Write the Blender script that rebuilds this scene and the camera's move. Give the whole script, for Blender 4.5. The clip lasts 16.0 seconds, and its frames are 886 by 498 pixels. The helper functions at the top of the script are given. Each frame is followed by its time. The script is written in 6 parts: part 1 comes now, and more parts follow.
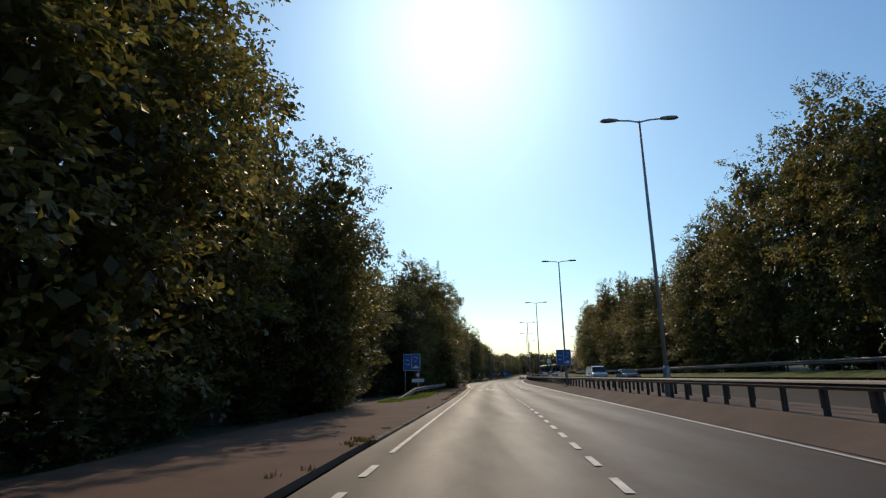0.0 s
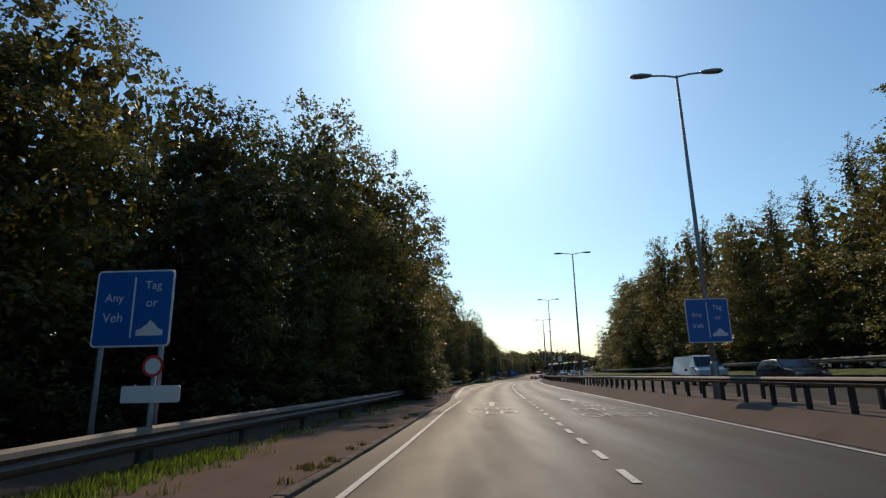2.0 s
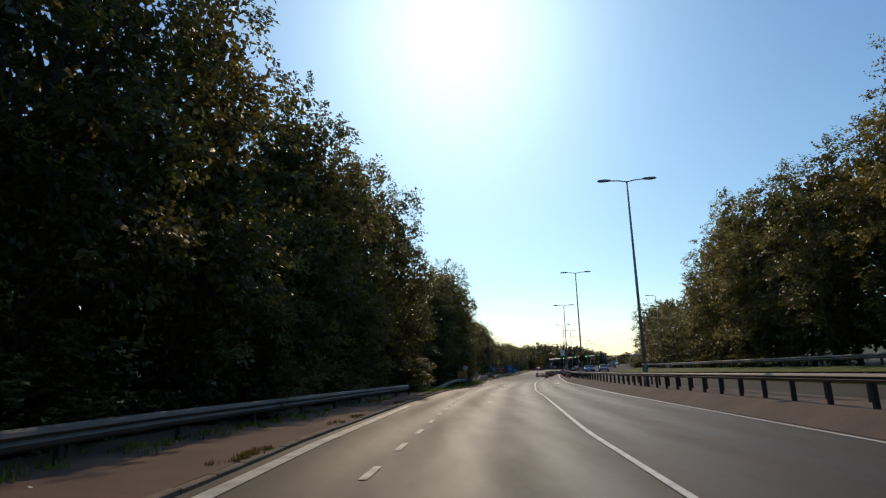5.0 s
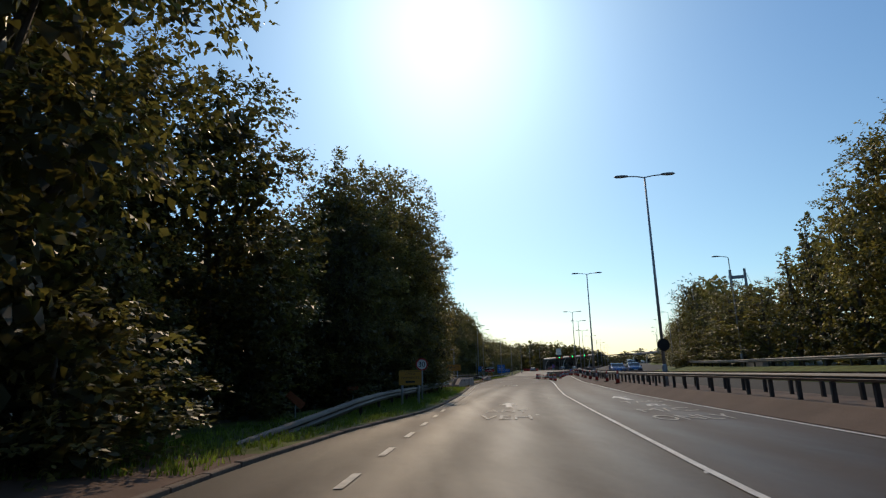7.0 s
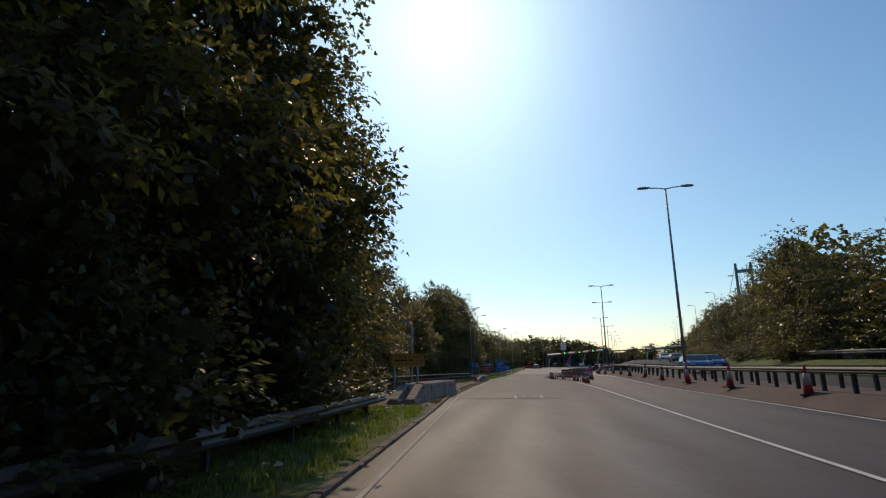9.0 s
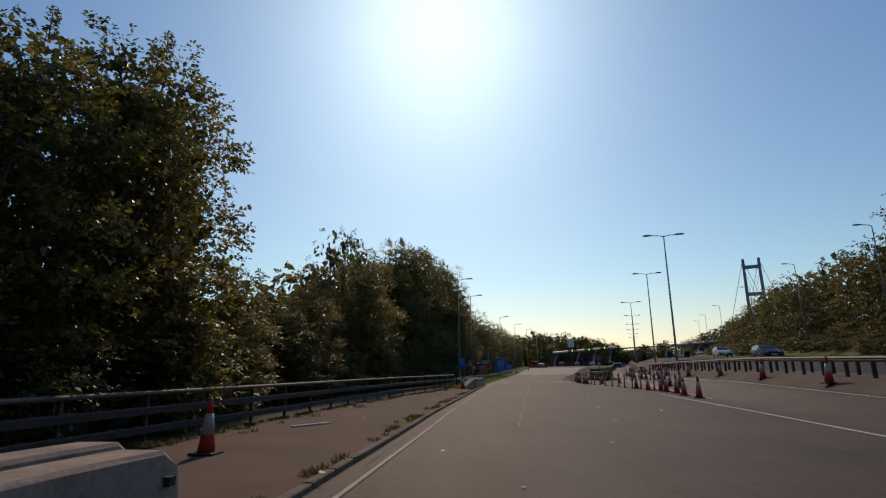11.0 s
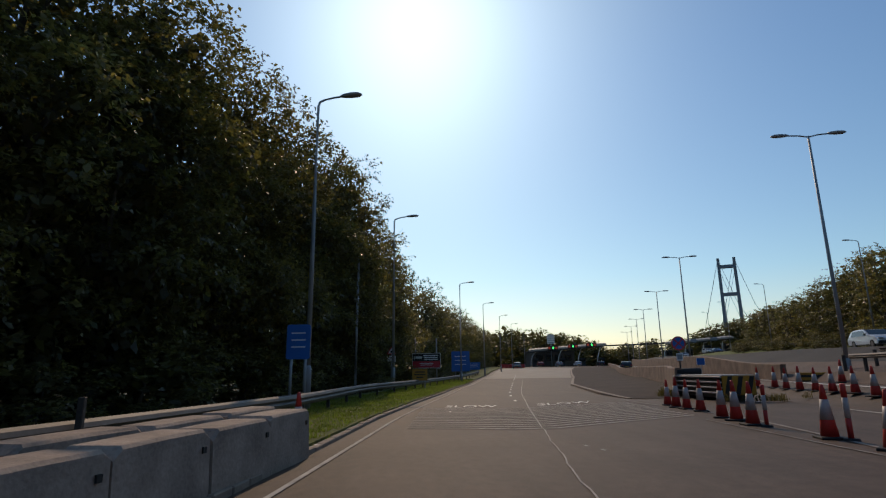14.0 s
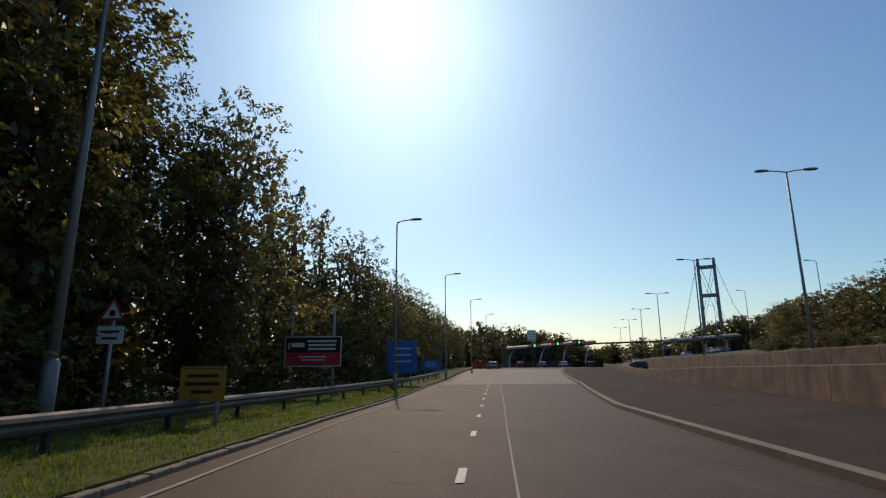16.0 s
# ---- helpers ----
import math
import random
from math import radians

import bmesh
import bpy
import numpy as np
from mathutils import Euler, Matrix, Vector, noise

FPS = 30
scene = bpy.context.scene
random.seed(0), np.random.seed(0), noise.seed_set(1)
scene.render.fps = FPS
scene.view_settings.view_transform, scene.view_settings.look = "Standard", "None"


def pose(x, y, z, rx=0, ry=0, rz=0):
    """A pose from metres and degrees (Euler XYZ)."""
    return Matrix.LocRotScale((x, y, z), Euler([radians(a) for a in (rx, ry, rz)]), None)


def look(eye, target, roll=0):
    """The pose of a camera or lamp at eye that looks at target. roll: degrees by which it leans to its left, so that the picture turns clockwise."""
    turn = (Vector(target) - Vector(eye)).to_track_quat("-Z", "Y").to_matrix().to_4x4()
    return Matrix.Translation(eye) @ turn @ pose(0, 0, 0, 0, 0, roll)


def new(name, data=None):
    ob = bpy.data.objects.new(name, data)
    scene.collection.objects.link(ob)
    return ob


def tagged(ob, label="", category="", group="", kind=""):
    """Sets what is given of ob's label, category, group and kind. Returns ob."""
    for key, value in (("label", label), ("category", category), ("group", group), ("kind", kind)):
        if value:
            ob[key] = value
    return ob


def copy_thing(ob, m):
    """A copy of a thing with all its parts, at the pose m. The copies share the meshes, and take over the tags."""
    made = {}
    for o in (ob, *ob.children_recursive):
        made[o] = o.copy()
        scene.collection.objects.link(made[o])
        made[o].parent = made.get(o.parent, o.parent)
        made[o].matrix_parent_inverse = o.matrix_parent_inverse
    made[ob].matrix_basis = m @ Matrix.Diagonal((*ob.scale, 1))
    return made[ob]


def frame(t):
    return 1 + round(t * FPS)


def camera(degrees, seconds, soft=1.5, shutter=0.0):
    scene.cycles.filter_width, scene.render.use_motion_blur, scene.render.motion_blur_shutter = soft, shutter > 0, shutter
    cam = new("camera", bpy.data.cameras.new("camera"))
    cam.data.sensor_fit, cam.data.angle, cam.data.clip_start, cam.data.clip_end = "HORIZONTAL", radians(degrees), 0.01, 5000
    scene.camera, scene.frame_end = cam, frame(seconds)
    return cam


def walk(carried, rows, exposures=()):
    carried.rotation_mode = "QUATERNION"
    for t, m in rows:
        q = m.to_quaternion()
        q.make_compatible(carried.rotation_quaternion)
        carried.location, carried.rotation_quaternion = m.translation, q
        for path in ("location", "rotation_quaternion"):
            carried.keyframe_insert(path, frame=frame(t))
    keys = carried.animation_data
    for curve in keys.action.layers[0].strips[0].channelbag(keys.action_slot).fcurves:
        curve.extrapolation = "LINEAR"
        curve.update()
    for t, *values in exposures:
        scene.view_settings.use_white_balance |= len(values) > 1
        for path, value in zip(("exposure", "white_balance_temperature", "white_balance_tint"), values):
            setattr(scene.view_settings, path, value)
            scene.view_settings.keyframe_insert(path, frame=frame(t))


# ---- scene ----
cam = camera(78.5, 16.0, soft=1.25, shutter=0.0)
PATH = [
    (0.0, pose(-0.037, 0.113, 1.307, 103.309, 1.020, -0.676)),
    (0.5, pose(0.796, 8.505, 1.308, 103.356, 1.007, -0.610)),
    (1.0, pose(1.587, 16.949, 1.296, 103.339, 1.027, -0.494)),
    (1.5, pose(2.355, 25.437, 1.284, 103.276, 1.072, -0.327)),
    (2.0, pose(3.115, 33.924, 1.277, 103.263, 1.099, -0.109)),
    (2.5, pose(3.856, 42.506, 1.275, 103.208, 1.118, -0.093)),
    (3.0, pose(4.591, 51.134, 1.275, 103.131, 1.126, -0.241)),
    (3.5, pose(5.348, 59.666, 1.278, 103.127, 1.109, -0.317)),
    (4.0, pose(6.114, 68.135, 1.281, 103.115, 1.081, -0.459)),
    (4.5, pose(6.898, 76.507, 1.283, 103.070, 1.054, -0.664)),
    (5.0, pose(7.707, 84.755, 1.284, 102.922, 1.044, -0.956)),
    (5.5, pose(8.537, 92.866, 1.286, 102.754, 1.040, -1.296)),
    (6.0, pose(9.334, 100.942, 1.292, 102.734, 1.028, -1.610)),
    (6.5, pose(10.208, 108.754, 1.295, 102.861, 1.008, -1.923)),
    (7.0, pose(11.108, 116.354, 1.299, 102.972, 0.997, -2.159)),
    (7.5, pose(12.028, 123.714, 1.307, 102.999, 1.001, -2.250)),
    (8.0, pose(13.000, 130.850, 1.317, 102.978, 1.015, -2.299)),
    (8.5, pose(13.805, 138.325, 1.328, 102.859, 1.036, -2.388)),
    (9.0, pose(14.679, 145.531, 1.339, 102.721, 1.062, -2.480)),
    (9.5, pose(15.566, 152.652, 1.348, 102.745, 1.095, -2.560)),
    (10.0, pose(16.465, 159.707, 1.355, 102.925, 1.142, -2.633)),
    (10.5, pose(17.409, 166.662, 1.354, 102.948, 1.135, -2.666)),
    (11.0, pose(18.417, 173.499, 1.341, 102.684, 1.046, -2.642)),
    (11.5, pose(19.422, 180.292, 1.331, 102.658, 1.085, -2.797)),
    (12.0, pose(20.488, 187.016, 1.320, 102.629, 1.075, -3.177)),
    (12.5, pose(21.660, 193.630, 1.307, 102.570, 1.000, -3.714)),
    (13.0, pose(22.850, 200.140, 1.290, 102.502, 0.893, -4.079)),
    (13.5, pose(24.043, 206.787, 1.273, 102.516, 0.786, -4.687)),
    (14.0, pose(25.500, 213.550, 1.257, 102.715, 0.717, -5.913)),
    (14.5, pose(26.876, 219.574, 1.241, 102.801, 0.591, -6.760)),
    (15.0, pose(28.367, 225.953, 1.238, 102.637, 0.535, -7.615)),
    (15.5, pose(29.929, 232.349, 1.251, 102.616, 0.453, -8.155)),
    (16.0, pose(31.524, 238.855, 1.293, 102.744, 0.341, -8.438)),
]
walk(cam, PATH, [(0.0, -0.45, 6400, 8), (8.2, -0.48, 6400, 9), (10.4, -0.72, 6700, 14), (12.5, -0.68, 6900, 14), (14.5, -0.62, 6700, 13), (16.0, -0.6, 6700, 13)])

# ---- world, sun, exposure ----
SUN_AZ, SUN_EL = radians(3.0), radians(37.0)      # to the right of +y, above the horizon
world = bpy.data.worlds.new("world")
scene.world = world
world.use_nodes = True
wn = world.node_tree.nodes
sky = wn.new("ShaderNodeTexSky")
sky.sky_type = "NISHITA"
sky.sun_disc = False
sky.sun_elevation = SUN_EL
sky.sun_rotation = SUN_AZ
sky.air_density = 1.0
sky.dust_density = 0.8
sky.ozone_density = 2.6
wn["Background"].inputs["Strength"].default_value = 0.15
# a clear sky, warm with haze low down and a deeper blue higher up
tc = wn.new("ShaderNodeTexCoord")
sep = wn.new("ShaderNodeSeparateXYZ")
world.node_tree.links.new(tc.outputs["Generated"], sep.inputs[0])
ramp = wn.new("ShaderNodeValToRGB")
world.node_tree.links.new(sep.outputs["Z"], ramp.inputs[0])
el = ramp.color_ramp.elements
el[0].position, el[0].color = 0.0, (1.06, 0.98, 0.84, 1)
el[1].position, el[1].color = 0.5, (0.72, 0.97, 1.08, 1)
el.new(0.16).color = (0.8, 1.0, 1.0, 1)
air = wn.new("ShaderNodeVectorMath")
air.operation = "MULTIPLY"
world.node_tree.links.new(sky.outputs[0], air.inputs[0])
world.node_tree.links.new(ramp.outputs[0], air.inputs[1])
world.node_tree.links.new(air.outputs[0], wn["Background"].inputs["Color"])
sun = new("sun", bpy.data.lights.new("sun", "SUN"))
sun.data.energy = 2.7
sun.data.angle = radians(0.6)
sun.data.color = (1.0, 0.76, 0.52)
sun.matrix_world = look((0, 0, 60), (-math.sin(SUN_AZ) * math.cos(SUN_EL), -math.cos(SUN_AZ) * math.cos(SUN_EL), 60 - math.sin(SUN_EL)))


# ---- materials ----
def material(name, base, rough=0.8, metal=0.0, var=0.25, scale=3.0, fine=40.0, bump=0.15, tint=None, leaf=False, spec=0.5, island=0.0, streak=0.0):
    """A surface with stains at one scale and grain at another."""
    m = bpy.data.materials.new(name)
    m.use_nodes = True
    nt = m.node_tree
    b = nt.nodes["Principled BSDF"]
    tc = nt.nodes.new("ShaderNodeTexCoord")
    n1, n2 = nt.nodes.new("ShaderNodeTexNoise"), nt.nodes.new("ShaderNodeTexNoise")
    n1.inputs["Scale"].default_value, n2.inputs["Scale"].default_value = scale, fine
    n1.inputs["Detail"].default_value, n2.inputs["Detail"].default_value = 6, 3
    geo = nt.nodes.new("ShaderNodeNewGeometry")
    for n in (n1, n2):
        nt.links.new(geo.outputs["Position"], n.inputs["Vector"])
    if streak:      # stains that run down
        run = nt.nodes.new("ShaderNodeMapping")
        run.inputs["Scale"].default_value = (1, 1, streak)
        nt.links.new(geo.outputs["Position"], run.inputs["Vector"])
        nt.links.new(run.outputs[0], n1.inputs["Vector"])
    mix = nt.nodes.new("ShaderNodeMath")
    mix.operation = "MULTIPLY_ADD"
    nt.links.new(n2.outputs["Fac"], mix.inputs[0])
    mix.inputs[1].default_value = 0.35
    add = nt.nodes.new("ShaderNodeMath")
    add.operation = "MULTIPLY"
    add.inputs[1].default_value = 0.65
    nt.links.new(n1.outputs["Fac"], add.inputs[0])
    nt.links.new(add.outputs[0], mix.inputs[2])
    ramp = nt.nodes.new("ShaderNodeValToRGB")
    e = ramp.color_ramp.elements
    e[0].position, e[1].position = 0.28, 0.72
    other = tint or base
    e[0].color = (*[c * (1 - var) for c in base], 1)
    e[1].color = (*[min(1, c * (1 + var)) for c in other], 1)
    nt.links.new(mix.outputs[0], ramp.inputs[0])
    col = ramp.outputs[0]
    if island:
        hsv = nt.nodes.new("ShaderNodeHueSaturation")
        src = geo.outputs["Random Per Island"]
        rng = nt.nodes.new("ShaderNodeMapRange")
        rng.inputs[3].default_value, rng.inputs[4].default_value = 1 - island, 1 + island
        nt.links.new(src, rng.inputs[0])
        nt.links.new(rng.outputs[0], hsv.inputs["Value"])
        nt.links.new(col, hsv.inputs["Color"])
        col = hsv.outputs[0]
        if leaf:
            # no two trees alike
            info = nt.nodes.new("ShaderNodeObjectInfo")
            own = nt.nodes.new("ShaderNodeHueSaturation")
            r1, r2 = nt.nodes.new("ShaderNodeMapRange"), nt.nodes.new("ShaderNodeMapRange")
            r1.inputs[3].default_value, r1.inputs[4].default_value = 0.7, 1.3
            r2.inputs[3].default_value, r2.inputs[4].default_value = 0.508, 0.49
            nt.links.new(info.outputs["Random"], r1.inputs[0])
            nt.links.new(info.outputs["Random"], r2.inputs[0])
            # tone: random for each spray, painted shade for leaves inside a crown
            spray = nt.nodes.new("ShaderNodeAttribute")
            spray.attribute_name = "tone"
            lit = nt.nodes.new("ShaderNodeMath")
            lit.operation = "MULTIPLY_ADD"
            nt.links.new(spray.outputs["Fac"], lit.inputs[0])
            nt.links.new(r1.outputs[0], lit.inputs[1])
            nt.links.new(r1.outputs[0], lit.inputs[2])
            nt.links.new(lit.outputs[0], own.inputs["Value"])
            nt.links.new(r2.outputs[0], own.inputs["Hue"])
            nt.links.new(col, own.inputs["Color"])
            col = own.outputs[0]
    nt.links.new(col, b.inputs["Base Color"])
    b.inputs["Roughness"].default_value = rough
    b.inputs["Metallic"].default_value = metal
    b.inputs["Specular IOR Level"].default_value = spec
    if bump:
        bp = nt.nodes.new("ShaderNodeBump")
        bp.inputs["Strength"].default_value = bump
        bp.inputs["Distance"].default_value = 0.02
        nt.links.new(n2.outputs["Fac"], bp.inputs["Height"])
        nt.links.new(bp.outputs[0], b.inputs["Normal"])
    if leaf:
        tr = nt.nodes.new("ShaderNodeBsdfTranslucent")
        thin = nt.nodes.new("ShaderNodeMix")
        thin.data_type, thin.blend_type = "RGBA", "MULTIPLY"
        thin.inputs[0].default_value = 1.0
        for sock in thin.inputs:
            if sock.type == "RGBA" and sock.name == "B":
                sock.default_value = (2.0, 1.9, 1.15, 1.0)
            if sock.type == "RGBA" and sock.name == "A":
                nt.links.new(col, sock)
        nt.links.new([k for k in thin.outputs if k.type == "RGBA"][0], tr.inputs["Color"])
        ms = nt.nodes.new("ShaderNodeMixShader")
        ms.inputs[0].default_value = leaf
        out = nt.nodes["Material Output"]
        nt.links.new(b.outputs[0], ms.inputs[1])
        nt.links.new(tr.outputs[0], ms.inputs[2])
        nt.links.new(ms.outputs[0], out.inputs["Surface"])
    return m


def glow(name, colour, strength):
    m = bpy.data.materials.new(name)
    m.use_nodes = True
    b = m.node_tree.nodes["Principled BSDF"]
    b.inputs["Base Color"].default_value = (*[c * 0.3 for c in colour], 1)
    b.inputs["Emission Color"].default_value = (*colour, 1)
    b.inputs["Emission Strength"].default_value = strength
    return m


M_ASPHALT = material("asphalt", (0.06, 0.038, 0.026), 0.6, var=0.35, scale=0.3, fine=60, bump=0.25, spec=0.4)
M_ASPHALT2 = material("asphalt_far", (0.045, 0.037, 0.031), 0.85, var=0.25, scale=0.3, fine=40, bump=0.2, spec=0.2)
M_FOOT = material("footway", (0.125, 0.072, 0.048), 0.95, var=0.35, scale=0.7, fine=30, bump=0.3)
M_RESERVE = material("reserve_surface", (0.12, 0.078, 0.055), 0.95, var=0.35, scale=0.6, fine=25, bump=0.4)
M_ISLAND = material("island_surface", (0.062, 0.043, 0.033), 0.95, var=0.35, scale=0.5, fine=25, bump=0.4, spec=0.2)
M_SOIL = material("leaf_litter_soil", (0.05, 0.045, 0.03), 0.95, var=0.5, scale=0.5, fine=9, bump=0.6, tint=(0.055, 0.06, 0.03))
M_GRASS = material("grass", (0.06, 0.08, 0.02), 0.9, var=0.45, scale=0.9, fine=14, bump=0.5, tint=(0.1, 0.11, 0.03), island=0.3, spec=0.15)
M_KERB = material("kerb_concrete", (0.25, 0.19, 0.14), 0.85, var=0.3, scale=1.5, fine=30, bump=0.3)
M_KERB2 = material("old_kerb", (0.13, 0.09, 0.064), 0.95, var=0.4, scale=1.8, fine=25, bump=0.4, tint=(0.19, 0.14, 0.1))
M_CONC = material("concrete", (0.17, 0.098, 0.062), 0.88, var=0.55, scale=1.6, fine=30, bump=0.12, tint=(0.2, 0.125, 0.082), streak=0.7)
M_CONC2 = material("pale_concrete", (0.32, 0.245, 0.19), 0.88, var=0.45, scale=2.2, fine=25, bump=0.3)
M_PAINT = material("road_paint", (0.62, 0.58, 0.52), 0.6, var=0.35, scale=2.6, fine=25, bump=0.2, spec=0.4)
M_PAINT2 = material("dull_road_paint", (0.42, 0.38, 0.33), 0.8, var=0.35, scale=2.6, fine=25, bump=0.2, spec=0.2)
M_FADED = material("worn_road_paint", (0.42, 0.39, 0.34), 0.6, var=0.5, scale=2.8, fine=20, bump=0.2, spec=0.4)
M_WORN = material("thin_road_paint", (0.42, 0.385, 0.33), 0.65, var=0.6, scale=3.5, fine=18, bump=0.2, spec=0.3)
M_OLD = material("old_road_paint", (0.26, 0.225, 0.19), 0.85, var=0.5, scale=2.8, fine=20, bump=0.2, spec=0.15)
M_STEEL = material("galvanised_steel", (0.13, 0.11, 0.095), 0.65, metal=0.25, var=0.25, scale=1.0, fine=18, bump=0.05)
M_RUST = material("rusty_steel", (0.05, 0.04, 0.034), 0.8, metal=0.1, var=0.4, scale=1.5, fine=15, bump=0.15)
M_POLE = material("lamp_column_paint", (0.3, 0.31, 0.32), 0.5, metal=0.4, var=0.2, scale=0.8, fine=20, bump=0.05)
M_LAMP = material("lamp_housing", (0.28, 0.28, 0.29), 0.45, var=0.15, scale=2, fine=20, bump=0.03)
M_BARK = material("bark", (0.09, 0.07, 0.05), 0.95, var=0.4, scale=2, fine=12, bump=0.8)
M_LEAF = material("leaf_green", (0.102, 0.092, 0.036), 0.42, var=0.35, scale=0.35, fine=3, bump=0, tint=(0.128, 0.116, 0.042), leaf=0.5, island=0.3, spec=0.5)
M_LEAF2 = material("leaf_olive", (0.12, 0.102, 0.036), 0.42, var=0.35, scale=0.35, fine=3, bump=0, tint=(0.15, 0.125, 0.042), leaf=0.5, island=0.3, spec=0.5)
M_LEAF3 = material("leaf_dark", (0.086, 0.076, 0.032), 0.45, var=0.35, scale=0.35, fine=3, bump=0, tint=(0.1, 0.096, 0.034), leaf=0.46, island=0.3, spec=0.45)
M_BLADE = material("grass_blade", (0.055, 0.1, 0.018), 0.6, var=0.4, scale=0.8, fine=5, bump=0, tint=(0.1, 0.14, 0.03), leaf=0.5, island=0.4, spec=0.25)
M_WEED = material("weed_blade", (0.055, 0.06, 0.02), 0.7, var=0.4, scale=1.5, fine=6, bump=0, tint=(0.1, 0.085, 0.035), leaf=0.3, island=0.4, spec=0.25)
M_BLUE = material("sign_blue", (0.012, 0.12, 0.42), 0.45, var=0.1, scale=2, fine=20, bump=0.02)
M_YELLOW = material("sign_yellow", (0.48, 0.215, 0.014), 0.5, var=0.12, scale=2, fine=20, bump=0.02)
M_WHITE = material("sign_white", (0.75, 0.75, 0.73), 0.5, var=0.08, scale=2, fine=20, bump=0.02)
M_BOARD = material("faded_orange_board", (0.24, 0.06, 0.02), 0.7, var=0.4, scale=3, fine=25, bump=0.05)
M_SLOT = material("tarred_slot", (0.02, 0.018, 0.016), 0.8, var=0.3, scale=4, fine=30, bump=0.1)
M_RED = material("sign_red", (0.55, 0.03, 0.04), 0.5, var=0.12, scale=2, fine=20, bump=0.02)
M_BLACK = material("black_plastic", (0.015, 0.015, 0.015), 0.5, var=0.2, scale=3, fine=20, bump=0.03)
M_GREYBACK = material("sign_back_grey", (0.25, 0.26, 0.27), 0.6, var=0.15, scale=2, fine=20, bump=0.03)
M_CONE = material("cone_orange", (0.5, 0.03, 0.02), 0.55, var=0.2, scale=3, fine=20, bump=0.05)
M_CONEWHITE = material("cone_sleeve", (0.42, 0.36, 0.33), 0.5, var=0.2, scale=4, fine=20, bump=0.03)
M_RUBBER = material("rubber", (0.02, 0.02, 0.02), 0.8, var=0.3, scale=5, fine=30, bump=0.1)
M_TOWER = material("tower_concrete", (0.17, 0.2, 0.24), 0.85, var=0.12, scale=0.03, fine=0.4, bump=0.05)
M_ROOF = material("canopy_sheet", (0.34, 0.27, 0.2), 0.55, var=0.25, scale=0.6, fine=8, bump=0.05)
# asphalt with a paler base colour in place of the far road's sheen
M_APRON_SHEEN = material("sheen_asphalt", (0.22, 0.18, 0.14), 0.75, var=0.3, scale=0.4, fine=30, bump=0.2, spec=0.3)
M_CANOPY = material("canopy_panel", (0.7, 0.68, 0.64), 0.5, var=0.15, scale=0.5, fine=8, bump=0.05)
M_GLASS = material("dark_glass", (0.015, 0.018, 0.02), 0.06, var=0.1, scale=1, fine=4, bump=0, spec=0.8)
M_GREENLIGHT = glow("green_signal", (0.05, 1.0, 0.2), 3.0)
M_REDLIGHT = glow("red_signal", (0.6, 0.09, 0.04), 0.35)


# ---- mesh helpers ----
def mesh_of(name, verts, faces, mat, smooth=False):
    me = bpy.data.meshes.new(name)
    me.from_pydata([tuple(v) for v in verts], [], faces)
    me.materials.append(mat)
    if smooth:
        me.polygons.foreach_set("use_smooth", [True] * len(me.polygons))
    me.update()
    return me


def bm_mesh(name, bm, mat, smooth=False):
    bmesh.ops.recalc_face_normals(bm, faces=bm.faces)
    me = bpy.data.meshes.new(name)
    bm.to_mesh(me)
    bm.free()
    me.materials.append(mat)
    if smooth:
        me.polygons.foreach_set("use_smooth", [True] * len(me.polygons))
    return me


def part(name, bm, mat, parent, label="", smooth=False):
    """One mesh object under a thing or under a part."""
    ob = new(name, bm_mesh(name, bm, mat, smooth) if isinstance(bm, bmesh.types.BMesh) else bm)
    ob.parent = parent
    if label:
        tagged(ob, label)
    return ob


def thing(name, label, category, group="", m=None):
    ob = tagged(new(name), label, category, group)
    if m is not None:
        ob.matrix_basis = m
    return ob


def box(bm, x0, x1, y0, y1, z0, z1, bevel=0.0):
    r = bmesh.ops.create_cube(bm, size=1.0)
    for v in r["verts"]:
        v.co = Vector(((x0 + x1) / 2 + v.co.x * (x1 - x0), (y0 + y1) / 2 + v.co.y * (y1 - y0), (z0 + z1) / 2 + v.co.z * (z1 - z0)))
    if bevel:
        edges = list({e for v in r["verts"] for e in v.link_edges})
        bmesh.ops.bevel(bm, geom=edges, offset=bevel, segments=1, affect="EDGES")
    return bm


def boxed(*a, **k):
    return box(bmesh.new(), *a, **k)


def tube(bm, pts, radii, seg=8):
    """A round bar along points, with a radius at each."""
    pts = [Vector(p) for p in pts]
    rings = []
    for i, p in enumerate(pts):
        d = (pts[min(i + 1, len(pts) - 1)] - pts[max(i - 1, 0)]).normalized()
        q = d.to_track_quat("Z", "Y")
        r = radii[i] if hasattr(radii, "__len__") else radii
        rings.append([bm.verts.new(p + q @ Vector((r * math.cos(2 * math.pi * k / seg), r * math.sin(2 * math.pi * k / seg), 0))) for k in range(seg)])
    for a, b in zip(rings, rings[1:]):
        for k in range(seg):
            bm.faces.new((a[k], a[(k + 1) % seg], b[(k + 1) % seg], b[k]))
    bm.faces.new(rings[0][::-1])
    bm.faces.new(rings[-1])
    return bm


def tubed(*a, **k):
    return tube(bmesh.new(), *a, **k)


def prism(bm, outline, x0, x1):
    """An outline in (y, z), drawn out along x."""
    a = [bm.verts.new((x0, y, z)) for y, z in outline]
    b = [bm.verts.new((x1, y, z)) for y, z in outline]
    n = len(outline)
    bm.faces.new(a[::-1])
    bm.faces.new(b)
    for i in range(n):
        bm.faces.new((a[i], a[(i + 1) % n], b[(i + 1) % n], b[i]))
    return bm


